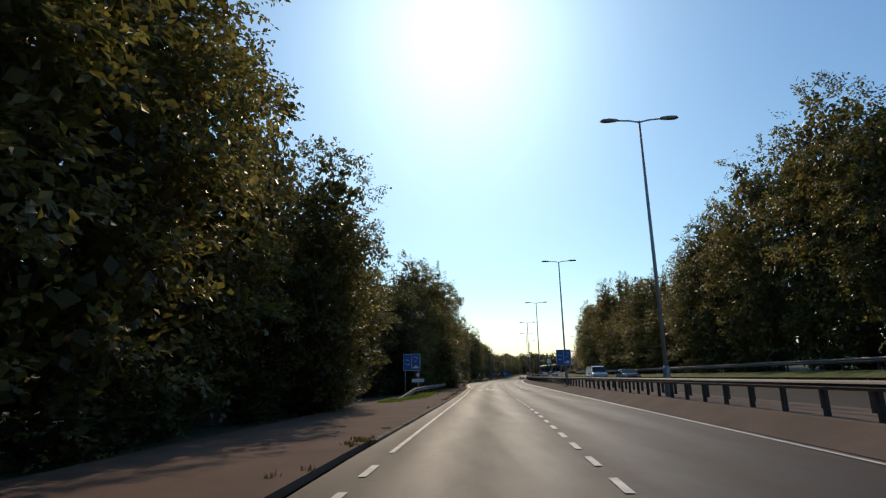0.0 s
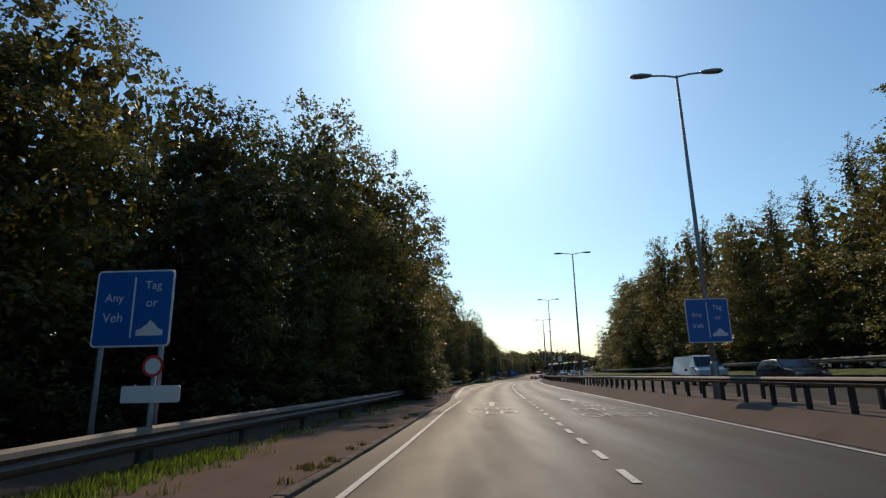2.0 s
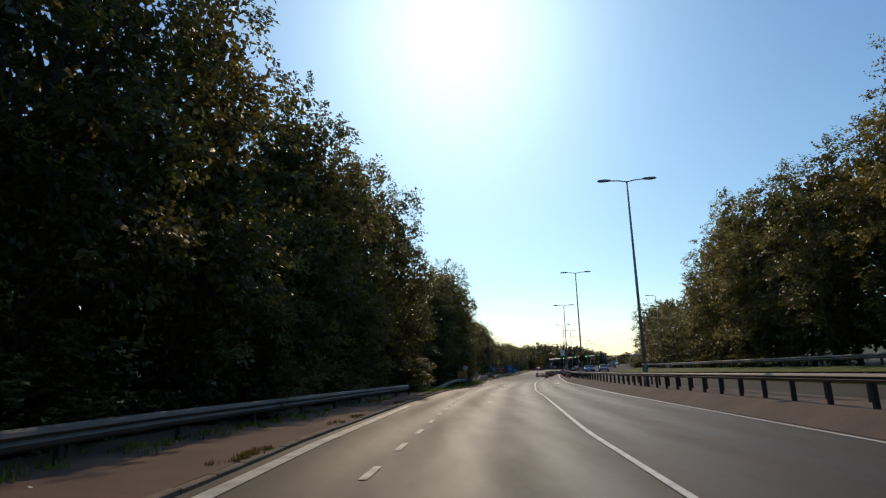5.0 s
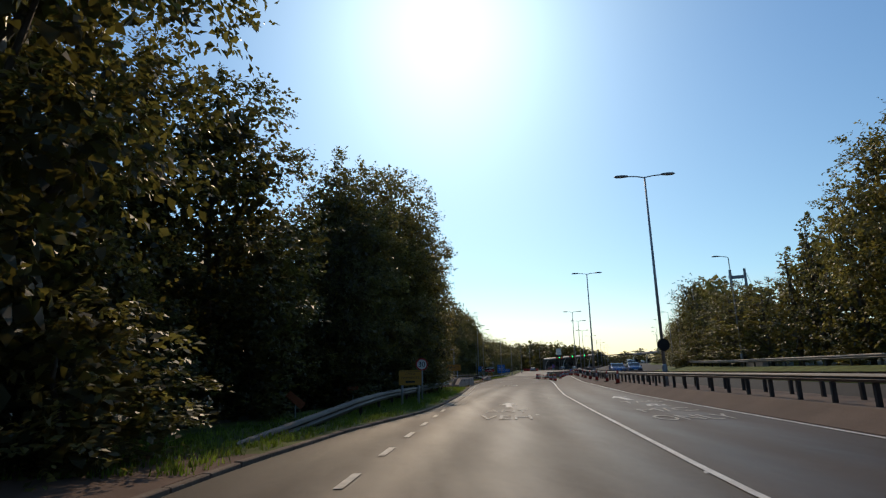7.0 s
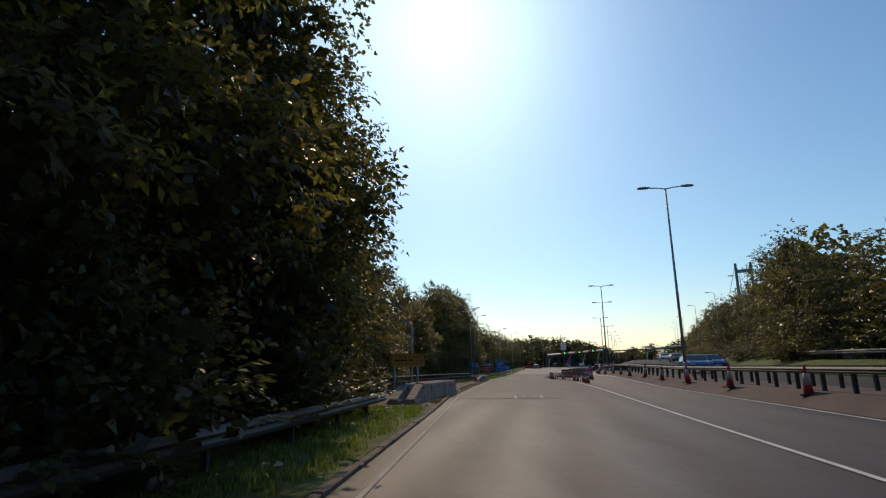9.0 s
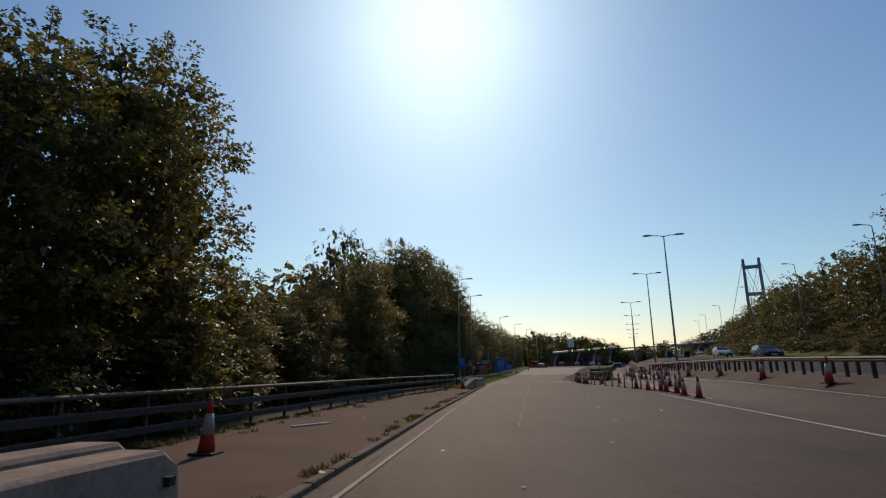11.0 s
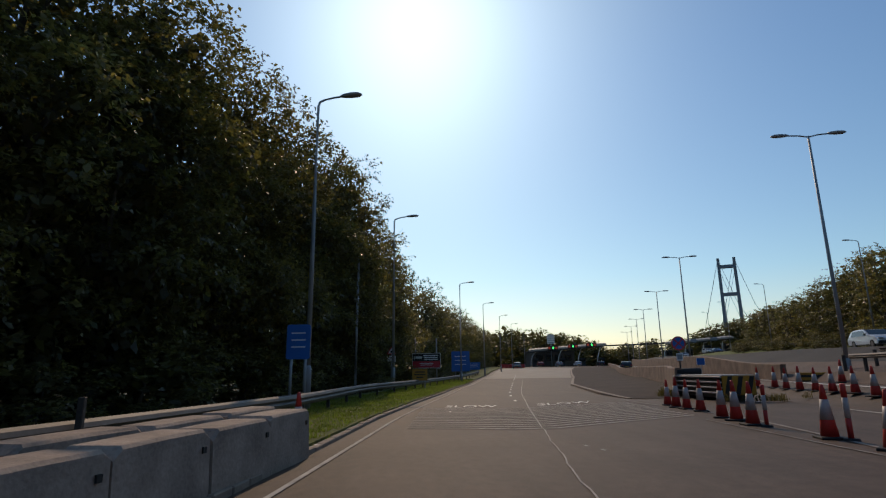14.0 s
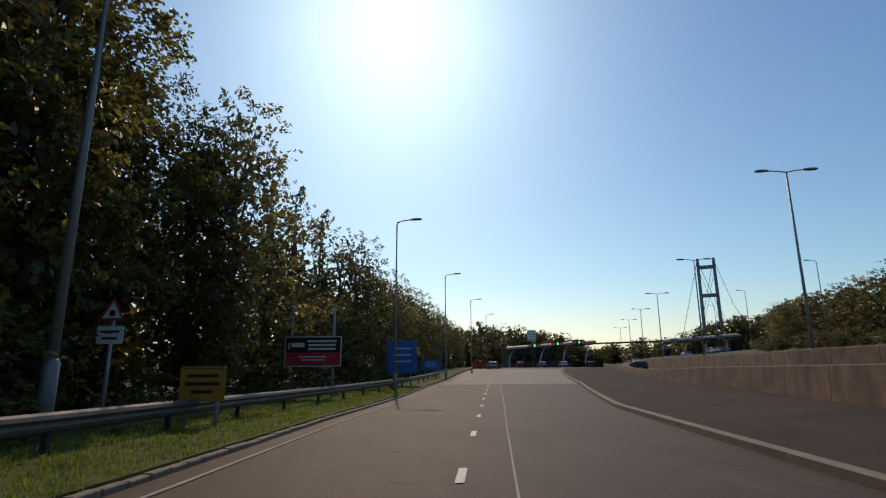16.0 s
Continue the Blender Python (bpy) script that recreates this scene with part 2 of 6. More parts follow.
def smooth01(u):
    u = np.clip(u, 0, 1)
    return u * u * (3 - 2 * u)


def line(*pairs):
    ys, xs = [p[0] for p in pairs], [p[1] for p in pairs]

    def at(y):
        return float(np.interp(y, ys, xs))
    return at


# ---- the plan: the road's lines, x for each y ----
EDGE_L = line((-60, -7.0), (0, -1.75), (10, -0.9), (20, 0.05), (33, 1.3), (45, 2.4), (55, 3.2), (65, 4.2), (73, 5.0), (80, 5.6), (91, 6.7), (110, 8.6), (124, 10.2), (131, 11.1),
              (140, 12.3), (151, 13.9), (165, 15.6), (175, 16.7), (186.8, 18.65), (192, 19.45), (198, 20.5), (205.6, 21.85), (213, 23.15), (220, 24.35), (229, 25.8), (236, 27.2), (246, 29.4), (255, 31.2), (267, 34.1), (280, 37.0), (297, 41.3), (322, 47.2), (360, 57.5), (400, 68.0), (600, 125))
KERB_L = line((-60, -7.5), (0, -2.35), (10, -1.5), (20, -0.5), (33, 0.75), (45, 1.85), (55, 2.65), (63, 3.4), (66, 3.55), (73, 3.8), (85, 4.45), (96, 5.1), (110, 6.5), (125, 8.4), (130, 9.4), (136, 11.2),
              (141, 12.1), (151, 13.5), (165, 15.2), (175, 16.3), (186.8, 18.2), (192, 19.0), (198, 20.05), (205.6, 21.4), (213, 22.7), (220, 23.9), (229, 25.3), (236, 26.7), (246, 28.9), (255, 30.7), (267, 33.6), (280, 36.5), (297, 40.8), (322, 46.7), (360, 57.0), (400, 67.5), (600, 124.5))
LANE = line((-60, -3.2), (0, 1.5), (6.5, 2.1), (20, 3.5), (33, 4.65), (48, 6.1), (65, 7.7), (77, 8.85), (97, 11.0), (114, 13.5), (123, 14.7), (136, 17.0), (148, 19.2), (160, 21.8), (180, 26.3), (190, 28.4), (201, 30.6))
LAMPS = line((-60, 1.0), (22, 9.1), (52.4, 12.2), (82.5, 15.4), (115, 19.3), (145.5, 23.8), (177, 30.1), (217.3, 39.4), (236, 45.5), (264.6, 55.0), (288.5, 64.7), (312, 74.0), (332, 82.0), (400, 109.0), (600, 190))
ISLAND = line((236.5, 36.0), (241, 36.5), (247, 38.0), (258, 40.8), (270, 45.0), (282, 49.3), (294, 53.2), (320, 62.0), (345, 71.5))
WALL = line((237, 38.4), (243, 41.2), (250, 44.9), (260, 48.6), (272, 52.7), (295, 61.0), (316, 69.5), (345, 80.0))


TILT = line((120, 0.0), (155, 0.1), (178, 0.25), (200, 0.6), (240, 0.6), (306, 0.65), (345, 0.4), (385, 0.0))     # how far the main lanes tilt up to the reserve


TILT_W = line((235, 4.2), (265, 5.9))      # and how far out from the lamps the tilt begins


def EDGE_R(y):
    return LAMPS(y) - 1.5 - 0.5 * smooth01((y - 170) / 60)


def FAR_R(y):
    return LAMPS(y) + 9.6 + 9.0 * float(smooth01((y - 190) / 40))


def height(x, y):
    """The lie of the land: level by the road, rising to the toll plaza and, beyond the reserve, to the other carriageway."""
    z = 2.2 * smooth01((y - 255) / 130)
    z += 1.6 * smooth01((y - 190) / 70) * smooth01((x - LAMPS(y) + 1) / 7)
    z += TILT(y) * smooth01((x - LAMPS(y) + TILT_W(y)) / 2.6) + 0.4 * smooth01((x - LAMPS(y) + 1.4) / 1.0)
    z += 0.8 * smooth01((x - FAR_R(y) - 0.3) / 4.6)
    z += 5.0 * smooth01((x - LAMPS(y) - 15) / 60) + 4.0 * smooth01((KERB_L(y) - 14 - x) / 60)
    return float(z)


def ribbon(name, left, right, y0, y1, step, lift, mat, cols=2, label="", category="", kind="structure", drop=0.0):
    """A strip of ground between two lines, drop metres thick at its edges."""
    ys = np.arange(y0, y1 + step * 0.5, step)
    verts, faces = [], []
    for y in ys:
        a, b = left(y), right(y)
        row = [(a + (b - a) * k / cols) for k in range(cols + 1)]
        pts = [(x, y, height(x, y) + (lift(y) if callable(lift) else lift)) for x in row]
        if drop:
            pts = [(a, y, pts[0][2] - drop)] + pts + [(b, y, pts[-1][2] - drop)]
        verts += pts
    w = cols + 1 + (2 if drop else 0)
    for i in range(len(ys) - 1):
        for k in range(w - 1):
            faces.append((i * w + k, i * w + k + 1, (i + 1) * w + k + 1, (i + 1) * w + k))
    ob = new(name, mesh_of(name, verts, faces, mat))
    return tagged(ob, label, category, kind=kind)


# ---- ground, road, pavements ----
gy = np.concatenate([np.arange(-80, 460, 6.0), np.geomspace(470, 4000, 14)])
gx = np.concatenate([-np.geomspace(30, 3000, 12)[::-1], np.arange(-24, 200, 4.0), np.geomspace(210, 3500, 12)])


def under(x, y):
    """The soil lies well below the made-up ground of the two carriageways."""
    return height(x, y) - (1.3 if LAMPS(y) - 9 < x < FAR_R(y) + 2 else 0.09)


verts = [(x, y, under(x, y)) for y in gy for x in gx]
nx = len(gx)
faces = [(i * nx + k, i * nx + k + 1, (i + 1) * nx + k + 1, (i + 1) * nx + k) for i in range(len(gy) - 1) for k in range(nx - 1)]
tagged(new("ground", mesh_of("ground", verts, faces, M_SOIL, True)), "dark soil and leaf litter under the roadside trees", "ground", kind="structure")

road = ribbon("road", KERB_L, lambda y: LAMPS(y) - 1.3, -60, 420, 2.0, 0.0, M_ASPHALT, 72, "sunlit brown-grey asphalt dual carriageway with worn lanes", "road")
lat = road.data.attributes.new("lat", "FLOAT", "POINT")
lat.data.foreach_set("value", [v.co.x - LANE(v.co.y) for v in road.data.vertices])
old = road.data.attributes.new("old", "FLOAT", "POINT")
old.data.foreach_set("value", [float(smooth01((v.co.y - 135) / 55)) for v in road.data.vertices])
nt = M_ASPHALT.node_tree
bsdf = nt.nodes["Principled BSDF"]


def attr(name):
    n = nt.nodes.new("ShaderNodeAttribute")
    n.attribute_name = name
    return n.outputs["Fac"]


def sums(op, a, b, c=None):
    n = nt.nodes.new("ShaderNodeMath")
    n.operation = op
    for k, v in enumerate((a, b, c)):
        if isinstance(v, (int, float)):
            n.inputs[k].default_value = v
        elif v is not None:
            nt.links.new(v, n.inputs[k])
    return n.outputs[0]


# polished wheel tracks on the old surface, a matt dressing further on
track = sums("COSINE", sums("MULTIPLY", attr("lat"), 2 * math.pi / 1.72), 0.0)
# long streaks of oil and wear, coarse patches, and the paler dressing
pos = nt.nodes.new("ShaderNodeNewGeometry").outputs["Position"]


def mottle(scale, sx, sy, detail=4):
    m = nt.nodes.new("ShaderNodeMapping")
    m.inputs["Scale"].default_value = (sx, sy, 1.0)
    m.inputs["Rotation"].default_value = (0, 0, radians(8))
    nt.links.new(pos, m.inputs["Vector"])
    n = nt.nodes.new("ShaderNodeTexNoise")
    n.inputs["Scale"].default_value, n.inputs["Detail"].default_value = scale, detail
    nt.links.new(m.outputs[0], n.inputs["Vector"])
    return n.outputs["Fac"]


rough = sums("MULTIPLY_ADD", track, 0.05, 0.5)
rough = sums("MULTIPLY_ADD", mottle(1.0, 1.1, 0.05), 0.22, rough)
rough = sums("MULTIPLY_ADD", mottle(2.5, 1.0, 0.25), 0.12, sums("SUBTRACT", rough, 0.05))
dull = attr("old")
nt.links.new(sums("MULTIPLY_ADD", dull, sums("SUBTRACT", 0.74, rough), rough), bsdf.inputs["Roughness"])
nt.links.new(sums("MULTIPLY_ADD", dull, -0.11, 0.36), bsdf.inputs["Specular IOR Level"])
tone = sums("MULTIPLY_ADD", mottle(1.0, 2.2, 0.12), 0.5, 0.5)
tone = sums("MULTIPLY", tone, sums("MULTIPLY_ADD", mottle(7.0, 1.0, 0.6), 0.9, 0.56))
tone = sums("MULTIPLY", tone, sums("MULTIPLY_ADD", mottle(45.0, 1.0, 1.0, 2), 1.1, 0.46))
tone = sums("MULTIPLY", tone, sums("MULTIPLY_ADD", dull, 0.8, 0.9))
worn = nt.nodes.new("ShaderNodeHueSaturation")
was = bsdf.inputs["Base Color"].links[0].from_socket
nt.links.new(was, worn.inputs["Color"])
nt.links.new(tone, worn.inputs["Value"])
nt.links.new(worn.outputs[0], bsdf.inputs["Base Color"])
ribbon("road_opposite", lambda y: LAMPS(y) + 1.9, FAR_R, -60, 420, 3.0, 0.0, M_ASPHALT2, 4, "asphalt carriageway beyond the central reserve", "road")
ribbon("reserve", lambda y: LAMPS(y) - 1.32, lambda y: LAMPS(y) + 1.9, -60, 420, 3.0, 0.015, M_RESERVE, 8, "brown gritty central reserve between the carriageways", "reserve", drop=0.12)
ribbon("pavement", lambda y: KERB_L(y) - 4.2, lambda y: KERB_L(y) - 0.15, -60, 126, 2.0, 0.06, M_FOOT, 3, "dusty brown tarmac footway beside the road", "pavement", drop=0.12)
ribbon("verge_shaded", lambda y: KERB_L(y) - 4.6, lambda y: KERB_L(y) - 0.15, 126, 166, 2.0, 0.06, M_GRASS, 3, "rough grass verge in the shade of trees", "verge", drop=0.12)
ribbon("pavement_slip", lambda y: KERB_L(y) - 4.2, lambda y: KERB_L(y) - 0.15, 166, 216, 2.0, 0.06, M_FOOT, 3, "reddish brown footway beside the slip road", "pavement", drop=0.12)
ribbon("verge", lambda y: KERB_L(y) - 4.6, lambda y: KERB_L(y) - 0.15, 216, 420, 2.0, 0.11, M_GRASS, 3, "rough grass verge beside the kerb", "verge", drop=0.12)
ribbon("verge_opposite", FAR_R, lambda y: FAR_R(y) + 7, -60, 420, 3.0, 0.08, M_GRASS, 7, "grass verge beyond the far carriageway", "verge", drop=0.12)
island = ribbon("traffic_island", ISLAND, lambda y: WALL(y) + 0.6, 236.6, 344, 1.0, lambda y: 0.02 + 0.085 * float(smooth01((y - 236.6) / 5)), M_ISLAND, 8, "raised brown traffic island below a concrete wall", "traffic island", drop=0.14)
for v in island.data.vertices:      # it rises towards its wall
    u = (v.co.x - ISLAND(v.co.y)) / (WALL(v.co.y) - ISLAND(v.co.y))
    v.co.z += 0.16 * float(smooth01(u)) * float(smooth01((v.co.y - 238) / 12))
# strip laid over the road, low-angle sheen painted into its pale colour
ribbon("plaza_apron", lambda y: EDGE_L(y) + 0.2, lambda y: ISLAND(y) - 0.3, 283, 344, 2.0, 0.006, M_APRON_SHEEN, 4, "asphalt apron before the toll plaza with road sheen painted as pale colour", "road")
ribbon("kerb_island", lambda y: ISLAND(y) - 0.2, lambda y: ISLAND(y) + 0.06, 236.8, 344, 1.0, lambda y: 0.035 + 0.09 * float(smooth01((y - 236.6) / 5)), M_KERB, 1, "pale concrete kerb round the traffic island", "kerb", drop=0.18)


# ---- painted lines ----
def paint(name, at, y0, y1, width, mat, label, dash=0.0, gap=0.0, lift=0.013, step=1.0):
    verts, faces = [], []
    spans, y = [], y0
    while y < y1:
        spans.append((y, min(y1, y + dash) if dash else y1))
        y = y + dash + gap if dash else y1
    for a, b in spans:
        ys = np.linspace(a, b, max(2, int((b - a) / step) + 1))
        n = len(verts)
        for v in ys:
            for s in (-0.5, 0.5):
                x = at(v) + s * width
                verts.append((x, v, height(x, v) + lift))
        for i in range(len(ys) - 1):
            faces.append((n + 2 * i, n + 2 * i + 1, n + 2 * i + 3, n + 2 * i + 2))
    return tagged(new(name, mesh_of(name, verts, faces, mat)), label, "road marking", kind="structure")


paint("edge_line", EDGE_L, 10.4, 65, 0.1, M_PAINT, "white edge line along the kerb side")
paint("edge_dashes_near", EDGE_L, -20, 10, 0.12, M_PAINT, "white dashed edge line across an opening", 1.0, 1.0)
paint("opening_dashes", lambda y: EDGE_L(y) - 1.05, -20, 11, 0.14, M_FADED, "faded dashed line of a lay-by", 1.0, 1.0)
paint("bay_dashes", EDGE_L, 66, 138, 0.12, M_FADED, "short white dashes along a bay", 1.0, 1.6)
paint("bay_edge", lambda y: KERB_L(y) + 0.35, 66, 108, 0.25, M_FADED, "pale worn strip along the kerb of the bay", step=2)
paint("edge_line_slip", EDGE_L, 140, 400, 0.075, M_PAINT2, "thin white edge line along the kerb", step=2)
paint("lane_dashes", LANE, -20, 63, 0.12, M_PAINT, "short white dashes between two lanes", 0.95, 0.95)
paint("lane_line", LANE, 64, 201, 0.115, M_PAINT, "solid white line between two lanes", step=2)
paint("edge_line_right", EDGE_R, -40, 420, 0.11, M_PAINT, "white edge line beside the central reserve", step=2)
SEAM = line((186, 20.65), (189, 21.25), (193, 22.1), (198, 23.1), (203.6, 24.35), (208.6, 25.4), (215.8, 26.95), (220, 27.75), (226, 29.0), (232.5, 30.4), (236, 31.2), (244, 33.0), (252, 35.0), (263, 37.8), (300, 47))
paint("centre_seam", lambda y: SEAM(y) + 0.018 * math.sin(2.1 * y) + 0.012 * math.sin(5.3 * y + 1), 187, 226, 0.024, M_PAINT2, "thin pale wandering seam along the slip road", step=0.4)
paint("centre_seam", SEAM, 226, 290, 0.032, M_PAINT2, "thin pale seam along the slip road")
paint("gutter_joint", lambda y: KERB_L(y) + 0.2, 182, 217, 0.012, M_SLOT, "dark open joint along the gutter", step=1)
paint("worn_dashes", line((184, 22.6), (195, 25.2), (218, 30.9)), 187, 216, 0.05, M_OLD, "faint worn dashes on the slip road", 1.3, 3.9)
paint("gore_line_near", line((189, 29.45), (195, 29.75), (200, 30.7), (205, 31.6), (211, 32.0), (217, 32.1), (222, 32.7), (228, 33.6)), 195, 227, 0.06, M_OLD, "worn white line along the near side of the coned gore")
paint("slip_dashes", line((236, 30.8), (241.4, 31.8), (246, 32.8), (256, 35.2), (266, 37.6), (300, 46)), 236.4, 300, 0.12, M_PAINT, "short white lane dashes on the slip road", 1.0, 3.6)
paint("island_line", line((221, 33.0), (226.7, 34.55), (230, 34.85), (235.5, 35.2)), 221, 235.4, 0.12, M_OLD, "worn white line before the traffic island")


# ---- road lettering, arrows and bars ----
def text_mesh(name, words, mat, size=1.0, extrude=0.0):
    """Letters in the built-in font as a mesh, centred, one unit high."""
    cu = bpy.data.curves.new(name, "FONT")
    cu.body, cu.size, cu.align_x, cu.align_y, cu.extrude = words, size, "CENTER", "CENTER", extrude
    ob = bpy.data.objects.new(name, cu)
    scene.collection.objects.link(ob)
    dg = bpy.context.evaluated_depsgraph_get()
    dg.update()
    me = bpy.data.meshes.new_from_object(ob.evaluated_get(dg))
    bpy.data.objects.remove(ob)
    me.materials.clear()
    me.materials.append(mat)
    me.name = name
    return me


def drape(me):
    """Lay a flat mesh on the road."""
    for v in me.vertices:
        v.co.z = height(v.co.x, v.co.y) + 0.014


def road_words(words, x, y, width, length, yaw, mat, slant=None):
    """Letters on the road. yaw: the turn of their line; slant: that of their uprights, where it differs."""
    me = text_mesh("road_words", words, mat)
    xs = [v.co.x for v in me.vertices]
    ys = [v.co.y for v in me.vertices]
    a, b = radians(yaw), radians(yaw if slant is None else slant)
    turn = Matrix(((math.cos(a), -math.sin(b), 0, x), (math.sin(a), math.cos(b), 0, y), (0, 0, 1, 0), (0, 0, 0, 1)))
    m = turn @ Matrix.Diagonal((width / (max(xs) - min(xs)), length / (max(ys) - min(ys)), 1, 1)) @ Matrix.Translation((-(max(xs) + min(xs)) / 2, -(max(ys) + min(ys)) / 2, 0))
    me.transform(m)
    drape(me)
    return tagged(new("road_lettering", me), "white painted road lettering reading " + words.replace("/", " "), "road marking", "lettering on the road", "structure")


def road_arrow(x, y, length, width, yaw, mat):
    s, w = 0.11 * width / 0.6, width / 2
    outline = [(-s, 0), (s * 0.9, 0), (s * 0.7, length * 0.62), (w, length * 0.55), (0, length), (-w, length * 0.55), (-s * 0.8, length * 0.62)]
    me = mesh_of("road_arrow", [(a, b, 0) for a, b in outline], [tuple(range(7))], mat)
    me.transform(Matrix.Translation((x, y, height(x, y) + 0.009)) @ Matrix.Rotation(radians(yaw), 4, "Z"))
    drape(me)
    return tagged(new("road_arrow", me), "white painted arrow on the asphalt", "road marking", "arrows on the road", "structure")


HEAD = -5.0
road_arrow(5.25, 58.3, 3.6, 0.75, HEAD, M_PAINT)
road_words("ANY", 5.05, 56.4, 1.75, 1.2, HEAD, M_PAINT)
road_words("VEH", 4.85, 54.0, 1.85, 1.5, HEAD, M_PAINT)
road_arrow(9.45, 60.6, 3.6, 0.8, HEAD + 4, M_PAINT)
road_words("TAG", 9.5, 58.9, 1.7, 1.2, HEAD, M_FADED)
road_words("&", 9.2, 56.9, 0.8, 1.2, HEAD, M_PAINT)
road_words("M/C", 9.0, 54.6, 2.1, 1.5, HEAD, M_FADED)
road_words("ONLY", 8.7, 51.7, 2.4, 1.6, HEAD, M_FADED)
road_arrow(14.4, 137.6, 3.2, 0.75, HEAD - 3, M_PAINT)
road_words("ANY", 14.05, 135.8, 1.5, 1.3, HEAD - 4, M_WORN)
road_words("VEH", 13.58, 133.1, 1.55, 1.5, HEAD - 4, M_WORN)
road_arrow(20.3, 140.8, 3.6, 0.8, HEAD - 2, M_PAINT)
road_words("TAG", 20.1, 139.2, 1.5, 1.2, HEAD - 4, M_WORN)
road_words("&", 19.8, 137.0, 0.8, 1.2, HEAD - 4, M_PAINT)
road_words("M/C", 19.1, 134.6, 1.7, 1.5, HEAD - 4, M_WORN)
road_words("ONLY", 18.6, 131.7, 2.1, 1.6, HEAD - 4, M_WORN)
road_words("SLOW", 28.6, 233.7, 1.85, 1.15, -10, M_PAINT)
road_words("SLOW", 32.35, 234.5, 2.75, 1.2, 25, M_PAINT, -14)
road_words("30", 20.25, 173.85, 1.15, 1.35, 24, M_PAINT2, -10)
for i in range(15):
    u = i / 14
    a = Vector((26.0 + 0.8 * u, 226.5 + 6.6 * u, 0.012))
    c = Vector((28.6 + 0.8 * u, 225.75 + 6.5 * u, 0.012))
    b = Vector((33.9 + 0.9 * u, 228.2 + 6.4 * u, 0.012))
    pts = [a, a.lerp(c, 0.5), c - Vector((0.3, 0, 0)), c + Vector((0.7, 0, 0)), c.lerp(b, 0.55) - Vector((0, 0.12, 0)), b]
    w = Vector((0, 0.055, 0))
    tagged(new("rumble_bar", mesh_of("rumble_bar", [p - w for p in pts] + [p + w for p in pts], [(k, k + 1, k + 7, k + 6) for k in range(5)], M_PAINT2)), "thin white transverse bar painted across the slip road", "road marking", "transverse bars", "structure")


def across(name, a, b, c, d, y0, y1, mat, label):
    """A strip across the road from (a, b) to (c, d), between the offsets y0 and y1."""
    n = 8
    us = [k / n for k in range(n + 1)]
    me = mesh_of(name, [(a + (c - a) * u, b + (d - b) * u + y0, 0) for u in us] + [(a + (c - a) * u, b + (d - b) * u + y1, 0) for u in us], [(k, k + 1, n + k + 2, n + k + 1) for k in range(n)], mat)
    drape(me)
    tagged(new(name, me), label, "drain", kind="structure")


for a, b, c, d in ((16.3, 173.4, 21.5, 171.6), (24.1, 219.4, 31.5, 217.9)):
    across("drain_slot", a, b, c, d, 0.0, 0.09, M_SLOT, "dark cut channel across the asphalt")
    across("drain_edge", a, b, c, d, 0.09, 0.2, M_OLD, "pale edge of a channel across the asphalt")
    across("drain_slot", a, b, c, d, 0.2, 0.27, M_SLOT, "dark cut channel across the asphalt")
# the frame round the 30 on the road
ring = []
for k, (px, py) in enumerate(((-1, -1), (1, -1), (1, 1), (-1, 1))):
    for c in range(4):
        a = math.pi * (1 + k * 0.5) + c * math.pi / 6
        ring.append((px * 0.62 + 0.25 * math.cos(a), py * 1.25 + 0.25 * math.sin(a)))
n = len(ring)
vv = [(x, y, 0) for x, y in ring] + [(x * 0.82, y * 0.9, 0) for x, y in ring]
me = mesh_of("speed_frame", vv, [(i, (i + 1) % n, n + (i + 1) % n, n + i) for i in range(n)], M_PAINT2)
me.transform(Matrix(((0.91, 0.17, 0, 20.25), (0.41, 0.98, 0, 173.9), (0, 0, 1, 0.008), (0, 0, 0, 1))))
tagged(new("speed_frame", me), "worn white rounded frame painted round a number", "road marking", kind="structure")
paint("gore_line", line((194, 30.0), (198.3, 31.1), (202, 32.1), (207.5, 33.4), (213, 35.0), (232, 39.9)), 196, 229, 0.1, M_PAINT2, "white line along the coned gore")


# ---- kerb stones ----
def kerb_run(y0, y1, piece, mat, sink):
    root = tagged(new("kerb"), "worn pale concrete kerb stones along the road", "kerb", kind="structure")
    bm = boxed(-0.07, 0.07, 0.01, piece - 0.012, -0.1, 0.12, 0.015)
    me = bm_mesh("kerb_stone", bm, mat)
    y = y0
    while y < y1:
        a = Vector((KERB_L(y), y, 0))
        b = Vector((KERB_L(y + piece), y + piece, 0))
        d = (b - a).normalized()
        ob = new("kerb_stone", me)
        ob.parent = root
        ob.matrix_basis = Matrix.Translation((a.x - 0.07, a.y, height(a.x, a.y) + random.uniform(-0.012, 0.008) - sink)) @ Matrix.Rotation(math.atan2(d.y, d.x) - math.pi / 2 + random.uniform(-0.008, 0.008), 4, "Z")
        y += piece * d.y
    return root


